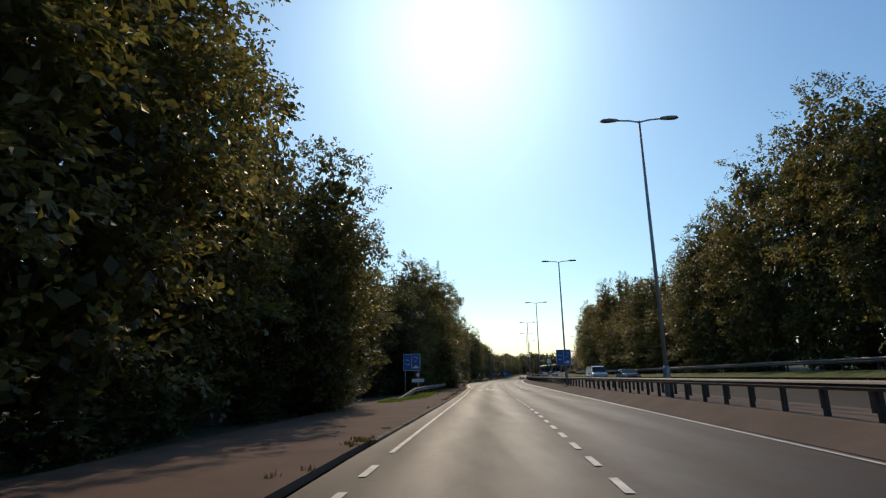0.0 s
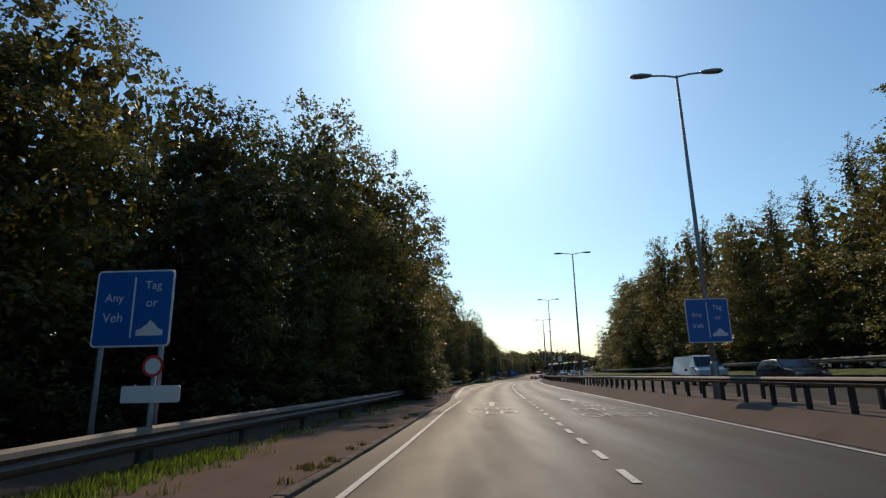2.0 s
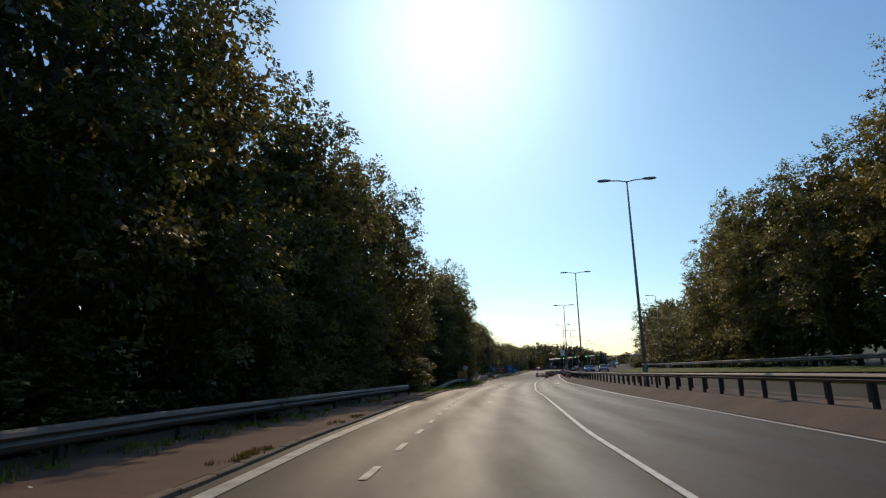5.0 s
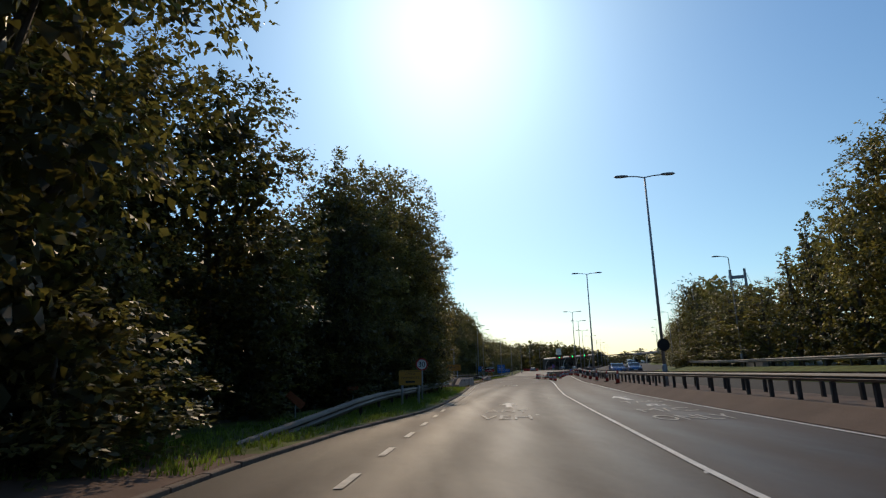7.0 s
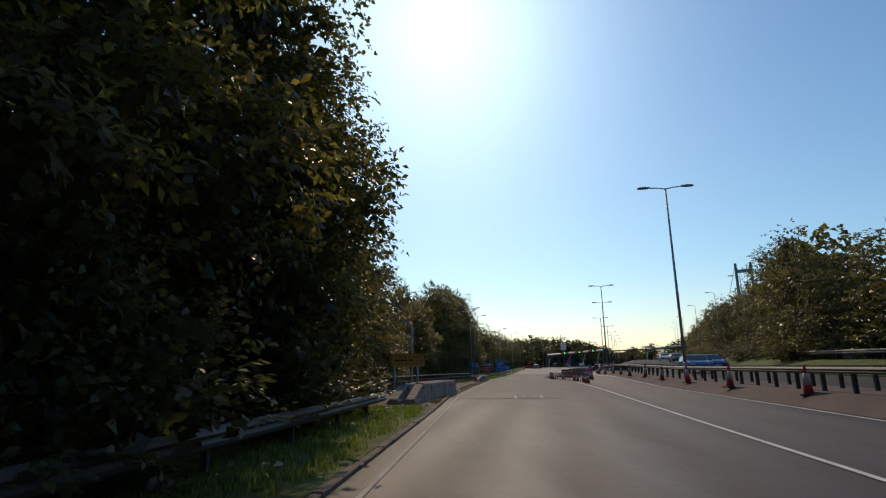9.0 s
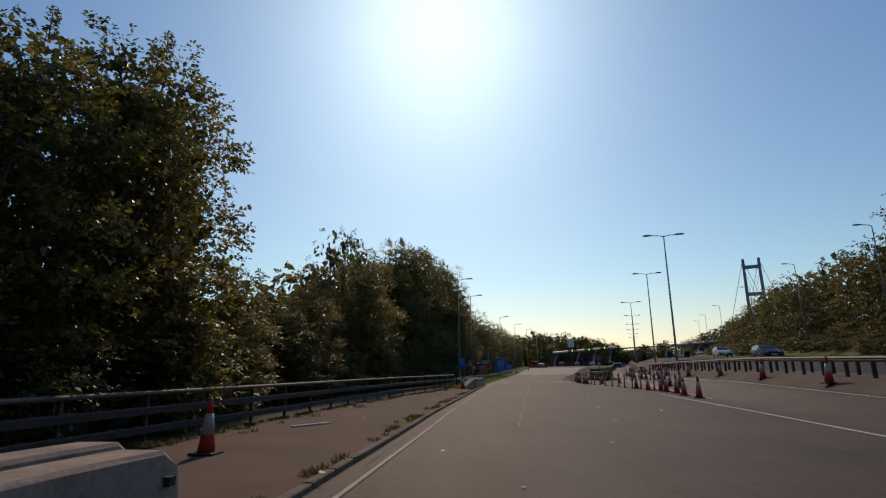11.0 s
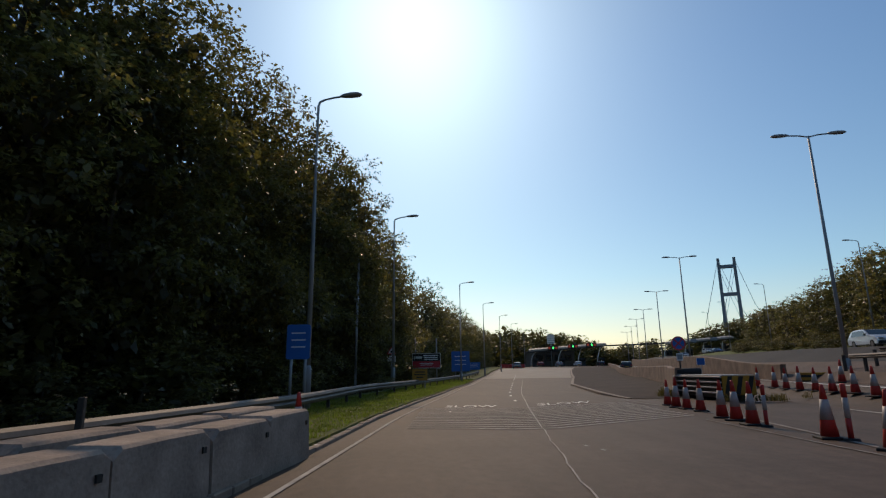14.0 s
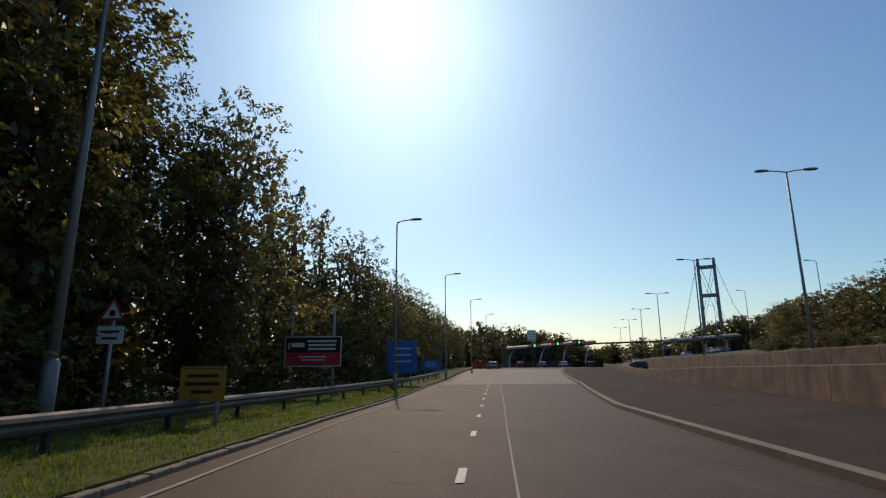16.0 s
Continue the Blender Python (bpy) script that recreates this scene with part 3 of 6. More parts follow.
# ---- lamps ----
def lamp_head(bm, x, y, z, sgn, length=1.0):
    """A flattened cobra-head lantern pointing along sgn x."""
    prof = [(0.0, 0.06, 0.05), (0.15, 0.11, 0.08), (0.5, 0.16, 0.1), (0.85, 0.15, 0.085), (1.0, 0.06, 0.03)]
    rings = []
    for u, w, h in prof:
        cx = x + sgn * u * length
        rings.append([bm.verts.new((cx, y + w * math.cos(k * math.pi / 4), z + 0.03 + h * math.sin(k * math.pi / 4) * (1.0 if k < 4 else 0.7))) for k in range(8)])
    for a, b in zip(rings, rings[1:]):
        for k in range(8):
            bm.faces.new((a[k], a[(k + 1) % 8], b[(k + 1) % 8], b[k]))
    bm.faces.new(rings[0])
    bm.faces.new(rings[-1][::-1])


def twin_lamp(h):
    root = thing("street_lamp", "tall grey steel twin-arm street lamp in the central reserve", "street lamp", "reserve lamps")
    part("base", tubed([(0, 0, -0.1), (0, 0, 1.5), (0, 0, 1.6)], [0.14, 0.14, 0.1], 10), M_POLE, root, smooth=True)
    part("pole", tubed([(0, 0, 1.55), (0, 0, h * 0.5), (0, 0, h)], [0.095, 0.075, 0.05], 10), M_POLE, root, smooth=True)
    for s in (-1, 1):
        arm = part("arm", tubed([(0, 0, h - 0.05), (s * 0.45, 0, h + 0.04), (s * 0.95, 0, h + 0.07)], 0.035, 6), M_POLE, root)
        bm = bmesh.new()
        lamp_head(bm, s * 0.9, 0, h + 0.05, s, 0.8)
        part("lantern", bm, M_LAMP, arm, smooth=True)
    return root


def single_lamp(h, sgn):
    root = thing("street_lamp", "grey steel street lamp with a single short arm", "street lamp", "verge lamps")
    part("base", tubed([(0, 0, -0.2), (0, 0, 1.3), (0, 0, 1.4)], [0.13, 0.13, 0.095], 10), M_POLE, root, smooth=True)
    part("pole", tubed([(0, 0, 1.35), (0, 0, h * 0.6), (0, 0, h - 0.25), (sgn * 0.05, 0, h - 0.08), (sgn * 0.25, 0, h)], [0.09, 0.07, 0.05, 0.045, 0.04], 10), M_POLE, root, smooth=True)
    arm = part("arm", tubed([(sgn * 0.24, 0, h), (sgn * 0.6, 0, h + 0.05), (sgn * 0.9, 0, h + 0.07)], 0.035, 6), M_POLE, root)
    bm = bmesh.new()
    lamp_head(bm, sgn * 0.85, 0, h + 0.05, sgn, 0.8)
    part("lantern", bm, M_LAMP, arm, smooth=True)
    return root


def turned(x, y, z, yaw=0.0, s=1.0):
    return Matrix.Translation((x, y, z)) @ Matrix.Rotation(radians(yaw), 4, "Z") @ Matrix.Scale(s, 4)


lamp = twin_lamp(12.2)
lamp_ys = [-8, 22.1, 52.4, 83.2, 115.0, 145.5, 177.0, 217.3, 236.1, 264.6, 288.5, 312.1, 331.7, 352, 374]
for i, y in enumerate(lamp_ys):
    x = LAMPS(y) + {145.5: 0.25, 236.1: 0.3}.get(y, 0.0)
    m = turned(x, y, 0.0, -4 - min(18, y * 0.05) * 0.8)
    if i == 0:
        lamp.matrix_basis = m
    else:
        copy_thing(lamp, m)
slamp = single_lamp(10.95, 1)
slamp.matrix_basis = turned(22.95, 232.2, 0.1, -15)
for x, y in ((26.0, 249.8), (33.6, 272.7), (40.0, 294.0), (47.5, 318), (56, 345), (66, 372)):
    copy_thing(slamp, turned(x, y, 0.1 if y < 260 else height(x, y) - 0.3, -18, 1.05 if y < 260 else 1.0))
olamp = single_lamp(11.6, -1)
olamp.matrix_basis = turned(60.8, 220.4, height(60.8, 220.4), -10)
for x, y in ((44.0, 172.0), (52.5, 197.0), (70.0, 244.0), (78.5, 268.0), (92.5, 303.0), (106, 335), (118, 362)):
    copy_thing(olamp, turned(x, y, height(x, y), -12))
copy_thing(slamp, turned(11.3, 172.4, 0.0, -12))
# a short column with a flat head turned away from the road
s = thing("sign_light", "short grey column with a flat lamp head behind a sign", "street lamp")
part("pole", tubed([(0, 0, -0.2), (0.03, 0, 1.5), (0.07, 0, 3.4), (0.05, 0, 3.58), (-0.06, 0, 3.66)], [0.06, 0.05, 0.048, 0.048, 0.045], 8), M_POLE, s, smooth=True)
part("head", boxed(-0.42, -0.02, -0.09, 0.09, 3.6, 3.7, 0.02), M_LAMP, s)
s.matrix_basis = turned(14.3, 172.3, 0.05, 4)


# ---- safety barriers ----
def w_beam(name, at, y0, y1, post_gap, top, label, two=False, lift=0.0, face=1, base=None):
    """A steel beam on posts along a line. face: the side that the beam is on."""
    root = thing(name, label, "safety barrier")
    k = 0.62 if two else 1.0
    prof = [(0.0, -0.31), (0.05, -0.27), (0.075, -0.21), (0.02, -0.155), (0.075, -0.1), (0.05, -0.04), (0.0, 0.0), (-0.01, 0.0), (0.035, -0.05), (0.055, -0.1), (0.0, -0.155), (0.055, -0.21), (0.035, -0.265), (-0.01, -0.31)]
    ys = np.arange(y0, y1 + 0.1, 3.2)
    verts, faces = [], []
    for y in ys:
        x = at(y)
        z = (base(x, y) if base else height(x, y)) + top + lift
        if y - y0 < 7 and name == "ramped_barrier":
            z -= 0.55 * (1 - (y - y0) / 7)
        verts += [(x + face * a, y, z + b * k) for a, b in prof]
    n = len(prof)
    for i in range(len(ys) - 1):
        for k in range(n):
            faces.append((i * n + k, i * n + (k + 1) % n, (i + 1) * n + (k + 1) % n, (i + 1) * n + k))
    part("beam", mesh_of("beam", verts, faces, M_STEEL), None, root)
    post = bm_mesh("post", boxed(-0.05, 0.05, -0.055, 0.055, -0.3, top - 0.02, 0.008), M_RUST)
    y = y0 + 0.6
    while y < y1:
        x = at(y) - face * 0.07
        ob = new("post", post)
        ob.parent = root
        ob.matrix_basis = Matrix.Translation((x, y, (base(x, y) if base else height(x, y)) + lift + random.uniform(-0.02, 0.0) - (0.55 * max(0.0, 1 - (y - y0) / 7) if name == "ramped_barrier" else 0.0))) @ Matrix.Rotation(random.uniform(-0.06, 0.06) - 0.09, 4, "Z")
        y += post_gap
    return root


w_beam("safety_barrier", lambda y: LAMPS(y) - 0.3, -50, 236, 1.6, 0.72, "weathered steel safety barrier on rusty posts along the reserve", two=True, face=-1)
w_beam("safety_barrier", lambda y: LAMPS(y) + 1.1, -50, 236, 1.8, 0.74, "weathered steel safety barrier facing the far carriageway", two=True, face=1)
w_beam("safety_barrier", lambda y: FAR_R(y) + 4.9, -50, 330, 3.2, 0.8, "steel safety barrier below the trees beyond the far carriageway", face=-1)
RAIL_L = line((30, -2.6), (38, -1.6), (45, -0.9), (52, 0.0), (61, 0.9), (73, 1.2), (88, 1.7), (96, 2.4), (110, 4.6), (122, 6.8))
RAIL_M = line((127, 7.5), (134, 9.2), (141, 9.9), (146, 10.8), (157, 12.3), (166, 13.5))
w_beam("ramped_barrier", RAIL_M, 127.3, 166, 3.2, 0.66, "dull steel safety barrier beside a shaded verge", face=1)
w_beam("ramped_barrier", RAIL_L, 32, 121, 3.2, 0.66, "dull steel safety barrier with a ramped end in tree shade", face=1)
RAIL_L2 = line((166, 9.8), (174, 11.2), (182, 12.4), (190, 14.2), (197, 15.6), (203, 17.0), (211, 19.6), (217, 21.0), (222, 22.0))
RAIL_L3 = line((218, 21.0), (229, 23.3), (240, 24.6), (246, 26.3), (256, 28.6), (262, 30.2), (285, 36.6), (300, 40.2))
w_beam("safety_barrier", RAIL_L3, 219, 300, 3.2, 0.72, "dull steel safety barrier behind the grass verge", face=1)

# a tubular rail fence beside the slip road
fence = thing("rail_fence", "dark steel fence of tubular rails on posts", "fence")
part("top_rail", tubed([(RAIL_L2(y), y, 1.02) for y in np.arange(168, 222, 3.0)], 0.045, 8), M_STEEL, fence, smooth=True)
for z in (0.32, 0.68):
    verts, faces = [], []
    ys = np.arange(168, 222, 3.0)
    for y in ys:
        x = RAIL_L2(y)
        verts += [(x - 0.03, y, z - 0.07), (x + 0.05, y, z - 0.07), (x + 0.06, y, z + 0.05), (x + 0.02, y, z + 0.08), (x - 0.03, y, z + 0.07)]
    for k in range(len(ys) - 1):
        faces += [(k * 5 + c, k * 5 + (c + 1) % 5, k * 5 + 5 + (c + 1) % 5, k * 5 + 5 + c) for c in range(5)]
    part("rail", mesh_of("rail", verts, faces, M_RUST), None, fence)
fpost = bm_mesh("post", boxed(-0.04, 0.04, -0.04, 0.04, -0.1, 1.0, 0.01), M_RUST)
ffoot = bm_mesh("foot", boxed(-0.14, 0.14, -0.12, 0.12, 0.0, 0.1, 0.02), M_CONC)
for y in np.arange(169, 222, 2.0):
    p = part("post", fpost, None, fence)
    p.matrix_basis = Matrix.Translation((RAIL_L2(y) - 0.06, y, 0.0))
    part("foot", ffoot, None, p)


# ---- concrete blocks ----
def block_barrier(pts, label, joints=1.7, h=0.75, w=0.4, ramp=2.2, seed=1, first=0.0, top=0.42, foot=0.62, z=0.1):
    """A row of concrete barrier blocks along a line, with a sloped first block and chipped top corners."""
    rk = random.Random(seed)
    root = thing("concrete_barrier", label, "concrete barrier", "concrete barriers")
    (x0, y0), (x1, y1) = pts
    run = math.hypot(x1 - x0, y1 - y0)
    n = max(1, int((run - first) / joints)) + (1 if first else 0)
    ends = ([0.0] if first else []) + [first + (run - first) * k / (n - (1 if first else 0)) for k in range(n + (0 if first else 1))]
    yaw = math.degrees(math.atan2(y1 - y0, x1 - x0)) - 90
    root.matrix_basis = turned(x0, y0, z, yaw)
    for i in range(len(ends) - 1):
        a, b = ends[i] + 0.015, ends[i + 1] - 0.015
        hh = h + rk.uniform(-0.02, 0.015)
        dx = rk.uniform(-0.02, 0.02)
        c0, c1 = rk.uniform(0.05, 0.15), rk.uniform(0.05, 0.15)
        if i == 0:
            s = min(ramp, b - a)
            stations = [(a, 0.16, 0), (a + 0.06, 0.2, 0), (a + s, hh, 0), (b - c1, hh, 0), (b, hh - c1 * 0.7, rk.uniform(0, 0.05))]
        else:
            mid = (a + b) / 2
            stations = [(a, hh - c0 * 0.8, rk.uniform(0, 0.05)), (a + c0, hh - 0.006, 0), (mid, hh, rk.uniform(0, 0.015)), (b - c1, hh - 0.004, 0), (b, hh - c1 * 0.7, rk.uniform(0, 0.05))]
        bm = bmesh.new()
        rings = []
        for y, z, cut in stations:
            t = w * top - cut
            rings.append([bm.verts.new((p + dx, y, q)) for p, q in ((-w * foot, -0.1), (-w * foot, min(0.1, z)), (-w * (top + 0.05), z - 0.03), (-t, z), (t, z), (w * (top + 0.05), z - 0.03), (w * foot, min(0.1, z)), (w * foot, -0.1))])
        for p, q in zip(rings, rings[1:]):
            for k in range(8):
                bm.faces.new((p[k], p[(k + 1) % 8], q[(k + 1) % 8], q[k]))
        bm.faces.new(rings[0][::-1])
        bm.faces.new(rings[-1])
        block = part("block", bm, M_CONC2, root)
        if i == 0 and ramp > 1:
            for u in (0.25, 0.8):
                bm = boxed(-0.05, 0.05, -0.02, 0.02, -0.01, 0.004)
                bm.transform(Matrix.Translation((dx, a + 0.06 + u * (s - 0.06), 0.2 + u * (hh - 0.2))) @ Matrix.Rotation(math.atan2(hh - 0.2, s - 0.06), 4, "X"))
                part("lifting_slot", bm, M_SLOT, block, "dark lifting slot")
        for q in ((0.2, hh - 0.2) if i == 0 else (hh - 0.2,)):
            part("side_fixing", boxed(dx + w * (top + 0.03) - 0.005, dx + w * foot + 0.006, b - 0.16, b - 0.1, q - 0.03, q + 0.03), M_SLOT, block, "dark fixing recess")
    return root


block_barrier(((14.3, 168.0), (16.58, 177.6)), "weathered pale concrete barrier blocks with a sloped end", joints=1.5, seed=2)
block_barrier(((13.62, 168.3), (15.98, 178.2)), "second row of weathered concrete barrier blocks behind the first", joints=1.6, seed=3)
block_barrier(((21.7, 213.85), (22.55, 215.3)), "pale concrete barrier ramp turned askew on the verge", joints=1.6, h=0.69, w=0.5, ramp=1.62, seed=4, top=0.44, foot=0.53, z=0.06)
block_barrier(((22.6, 215.36), (24.1, 222.5)), "pale concrete barrier blocks in a row on the verge", joints=1.4, h=0.66, w=0.5, ramp=0.2, seed=6, top=0.44, foot=0.53, z=0.06)
block_barrier(((22.2, 216.6), (23.6, 222.8)), "pale concrete blocks close behind the front row on the verge", joints=1.4, h=0.69, w=0.45, ramp=0.3, seed=5, z=0.06)
block_barrier(((42.9, 166.5), (44.3, 171.5)), "pale concrete blocks beyond the far carriageway", joints=2.4, ramp=0.3).location.z = height(43.6, 169) - 0.05

# the retaining wall of the island, in cast panels
wall = tagged(new("wall_island"), "stained brown concrete retaining wall in cast panels", "retaining wall", kind="structure")
ys = list(np.arange(237.4, 345, 3.5))
for a, b in zip(ys, ys[1:]):
    bm = bmesh.new()
    rows = []
    for y in (a + 0.015, b - 0.015):
        x, z = WALL(y), 2.2 * float(smooth01((y - 255) / 130))
        t = z + 1.28 + 0.16 * float(smooth01((y - 240) / 12)) - 0.4 * float(smooth01((y - 262) / 30))
        rows.append([bm.verts.new(p) for p in ((x - 0.22, y, z - 0.1), (x - 0.16, y, z + 0.5), (x - 0.1, y, t - 0.03), (x - 0.07, y, t), (x + 0.2, y, t), (x + 0.24, y, z - 0.1))])
    p, q = rows
    for k in range(6):
        bm.faces.new((p[k], p[(k + 1) % 6], q[(k + 1) % 6], q[k]))
    bm.faces.new(p[::-1])
    bm.faces.new(q)
    part("panel", bm, M_CONC, wall)

# the wall that holds up the other carriageway, in cast panels
wall = tagged(new("wall_reserve"), "weathered brown concrete wall along the raised far carriageway", "retaining wall", kind="structure")
ys = list(np.arange(240.0, 345, 3.5))
for a, b in zip(ys, ys[1:]):
    bm = bmesh.new()
    rows = []
    for y in (a + 0.015, b - 0.015):
        x, z = LAMPS(y) - 1.25, 2.2 * float(smooth01((y - 255) / 130))
        t = z + 1.4 + 0.85 * float(smooth01((y - 240) / 20)) - 0.3 * float(smooth01((y - 285) / 40))
        rows.append([bm.verts.new(p) for p in ((x - 0.12, y, z - 0.1), (x - 0.06, y, z + 0.4), (x, y, t - 0.04), (x + 0.03, y, t), (x + 0.32, y, t), (x + 0.36, y, z - 0.1))])
    p, q = rows
    for k in range(6):
        bm.faces.new((p[k], p[(k + 1) % 6], q[(k + 1) % 6], q[k]))
    bm.faces.new(p[::-1])
    bm.faces.new(q)
    part("panel", bm, M_CONC, wall)

# black and yellow end of the reserve barrier
s = thing("barrier_end", "black and yellow striped end board on the safety barrier", "barrier end", "", turned(LAMPS(236.4) - 0.6, 236.6, 0, -14))
part("board", boxed(-1.0, 1.0, -0.04, 0.04, 0.25, 1.0, 0.02), M_YELLOW, s)
for k in range(3):
    part("stripe", boxed(-0.98, 0.98, -0.048, -0.04, 0.31 + 0.24 * k, 0.42 + 0.24 * k), M_BLACK, s)
for k in (-0.7, 0.7):
    part("leg", boxed(k - 0.05, k + 0.05, 0.04, 0.14, -0.1, 0.9), M_RUST, s)

# a bare column at the edge of the wood
s = thing("bare_column", "bare grey steel column at the edge of the trees", "column", "", turned(23.8, 245.8, 0.05, 0))
part("pole", tubed([(0, 0, -0.2), (0, 0, 4.0), (0.05, 0, 8.0)], [0.09, 0.08, 0.06], 10), M_POLE, s, smooth=True)
part("door_plate", boxed(-0.05, 0.05, -0.1, -0.085, 0.5, 1.1, 0.005), M_LAMP, s)


# ---- signs ----
def plate(w, h, z, mat, r=0.05, y=0.0, d=0.02, x=0.0):
    """A rounded upright plate that faces -y, its foot at z."""
    bm = bmesh.new()
    out = []
    for cx, cz, a0 in ((w / 2 - r, h - r, 0), (-w / 2 + r, h - r, 90), (-w / 2 + r, r, 180), (w / 2 - r, r, 270)):
        for k in range(4):
            a = radians(a0 + k * 30)
            out.append((x + cx + r * math.cos(a), z + cz + r * math.sin(a)))
    a = [bm.verts.new((p, y, q)) for p, q in out]
    b = [bm.verts.new((p, y + d, q)) for p, q in out]
    n = len(out)
    bm.faces.new(a)
    bm.faces.new(b[::-1])
    for i in range(n):
        bm.faces.new((a[i], a[(i + 1) % n], b[(i + 1) % n], b[i]))
    return bm


def disc(rad, z, y, d=0.02, n=28, inner=0.0, x=0.0):
    bm = bmesh.new()
    a = [bm.verts.new((x + rad * math.cos(2 * math.pi * k / n), y, z + rad * math.sin(2 * math.pi * k / n))) for k in range(n)]
    b = [bm.verts.new((x + rad * math.cos(2 * math.pi * k / n), y + d, z + rad * math.sin(2 * math.pi * k / n))) for k in range(n)]
    if inner:
        c = [bm.verts.new((x + inner * math.cos(2 * math.pi * k / n), y, z + inner * math.sin(2 * math.pi * k / n))) for k in range(n)]
        for i in range(n):
            bm.faces.new((a[i], a[(i + 1) % n], c[(i + 1) % n], c[i]))
    else:
        bm.faces.new(a)
        bm.faces.new(b[::-1])
    for i in range(n):
        bm.faces.new((a[i], a[(i + 1) % n], b[(i + 1) % n], b[i]))
    return bm


def sign_words(parent, words, x, z, h, mat, y=-0.006, width=0.0):
    me = text_mesh("lettering", words, mat)
    xs = [v.co.x for v in me.vertices]
    zs = [v.co.y for v in me.vertices]
    k = h / (max(zs) - min(zs))
    kx = width / (max(xs) - min(xs)) if width else k
    me.transform(Matrix.Translation((x, y, z)) @ Matrix.Rotation(radians(90), 4, "X") @ Matrix.Diagonal((kx, k, 1, 1)) @ Matrix.Translation((-(max(xs) + min(xs)) / 2, -(max(zs) + min(zs)) / 2, 0)))
    ob = new("lettering", me)
    ob.parent = parent
    return ob


def bars(parent, rows, mat, y=-0.006):
    """Unreadable lines of writing as plain bars: (x, z, width, height)."""
    for x, z, w, h in rows:
        part("writing_bar", boxed(x - w / 2, x + w / 2, y, y + 0.004, z - h / 2, z + h / 2), mat, parent)


def post(parent, x, z1, r=0.045, y=0.06, z0=-0.3):
    return part("post", tubed([(x, y, z0), (x, y, z1)], r, 8), M_POLE, parent, smooth=True)


def lane_sign(x, y, z0, w, h, yaw, posts, label):
    root = thing("lane_sign", label, "road sign", "blue lane signs", turned(x, y, 0, yaw))
    border = part("border", plate(w, h, z0, M_WHITE, 0.07), M_WHITE, root)
    face = part("panel", plate(w - 0.06, h - 0.06, z0 + 0.03, M_BLUE, 0.05, -0.006, 0.008), M_BLUE, root)
    part("back", plate(w - 0.02, h - 0.02, z0 + 0.01, M_GREYBACK, 0.07, 0.021, 0.01), M_GREYBACK, root)
    part("divider", boxed(-0.015, 0.015, -0.01, -0.006, z0 + 0.15, z0 + h - 0.12), M_WHITE, root)
    u = w / 1.76
    sign_words(root, "Any", -0.44 * u, z0 + h * 0.62, 0.24 * u, M_WHITE, -0.01)
    sign_words(root, "Veh", -0.44 * u, z0 + h * 0.38, 0.2 * u, M_WHITE, -0.01)
    sign_words(root, "Tag", 0.42 * u, z0 + h * 0.78, 0.24 * u, M_WHITE, -0.01)
    sign_words(root, "or", 0.42 * u, z0 + h * 0.55, 0.13 * u, M_WHITE, -0.01)
    # a small white car and motorcycle shape
    bm = bmesh.new()
    o = [(-0.3, 0.0), (0.3, 0.0), (0.3, 0.12), (0.2, 0.15), (0.1, 0.26), (0.0, 0.34), (-0.06, 0.26), (-0.2, 0.15), (-0.3, 0.12)]
    vs = [bm.verts.new((0.42 * u + a * u, -0.0105, z0 + h * 0.14 + b * u)) for a, b in o]
    bm.faces.new(vs)
    part("pictogram", bm, M_WHITE, root)
    for p in posts:
        post(root, p, z0 + h - 0.05)
    return root


lane_sign(-1.92, 42.8, 1.84, 1.3, 1.26, -2, (-0.5, 0.5), "blue lane sign with white lettering on two posts under trees")
lane_sign(11.95, 51.9, 2.2, 1.4, 1.45, -4, (), "blue lane sign with white lettering clamped to a lamp column")

s = thing("repeater_sign", "small round speed sign over a white plate on a post", "road sign", "", turned(-1.45, 42.7, 0, 0))
part("disc", disc(0.16, 1.53, 0.0), M_WHITE, s)
part("rim", disc(0.17, 1.53, -0.004, 0.003, inner=0.125), M_RED, s)
part("plate", plate(0.92, 0.26, 0.97, M_WHITE, 0.03, 0.0), M_WHITE, s)
post(s, 0, 1.6)


def round_30(x, y, z, r, yaw):
    s = thing("speed_sign", "round white thirty sign with a red rim on a grey post", "road sign", "", turned(x, y, 0, yaw))
    part("disc", disc(r, z, 0.0), M_WHITE, s)
    part("rim", disc(r, z, -0.006, 0.004, inner=r * 0.8), M_RED, s)
    sign_words(s, "30", 0, z, r * 0.85, M_BLACK, -0.008, r * 1.1)
    post(s, 0, z + r * 0.8)
    return s


round_30(11.1, 144.0, 1.78, 0.3, -3)


def yellow_board(x, y, z0, w, h, yaw, lines, label, posts):
    s = thing("yellow_sign", label, "road sign", "yellow boards", turned(x, y, 0, yaw))
    part("panel", plate(w, h, z0, M_YELLOW, 0.05), M_YELLOW, s)
    part("back", plate(w - 0.02, h - 0.02, z0 + 0.01, M_GREYBACK, 0.05, 0.021, 0.01), M_GREYBACK, s)
    part("border", boxed(-w / 2 + 0.04, w / 2 - 0.04, -0.004, 0.0, z0 + h - 0.06, z0 + h - 0.045), M_BLACK, s)
    for wd, lx, lz, lh, lw in lines:
        if wd:
            sign_words(s, wd, lx, z0 + lz, lh, M_BLACK, -0.008, lw)
        else:
            bars(s, [(lx, z0 + lz, lw, lh)], M_BLACK)
    for p in posts:
        post(s, p, z0 + h * 0.9, 0.05)
    return s


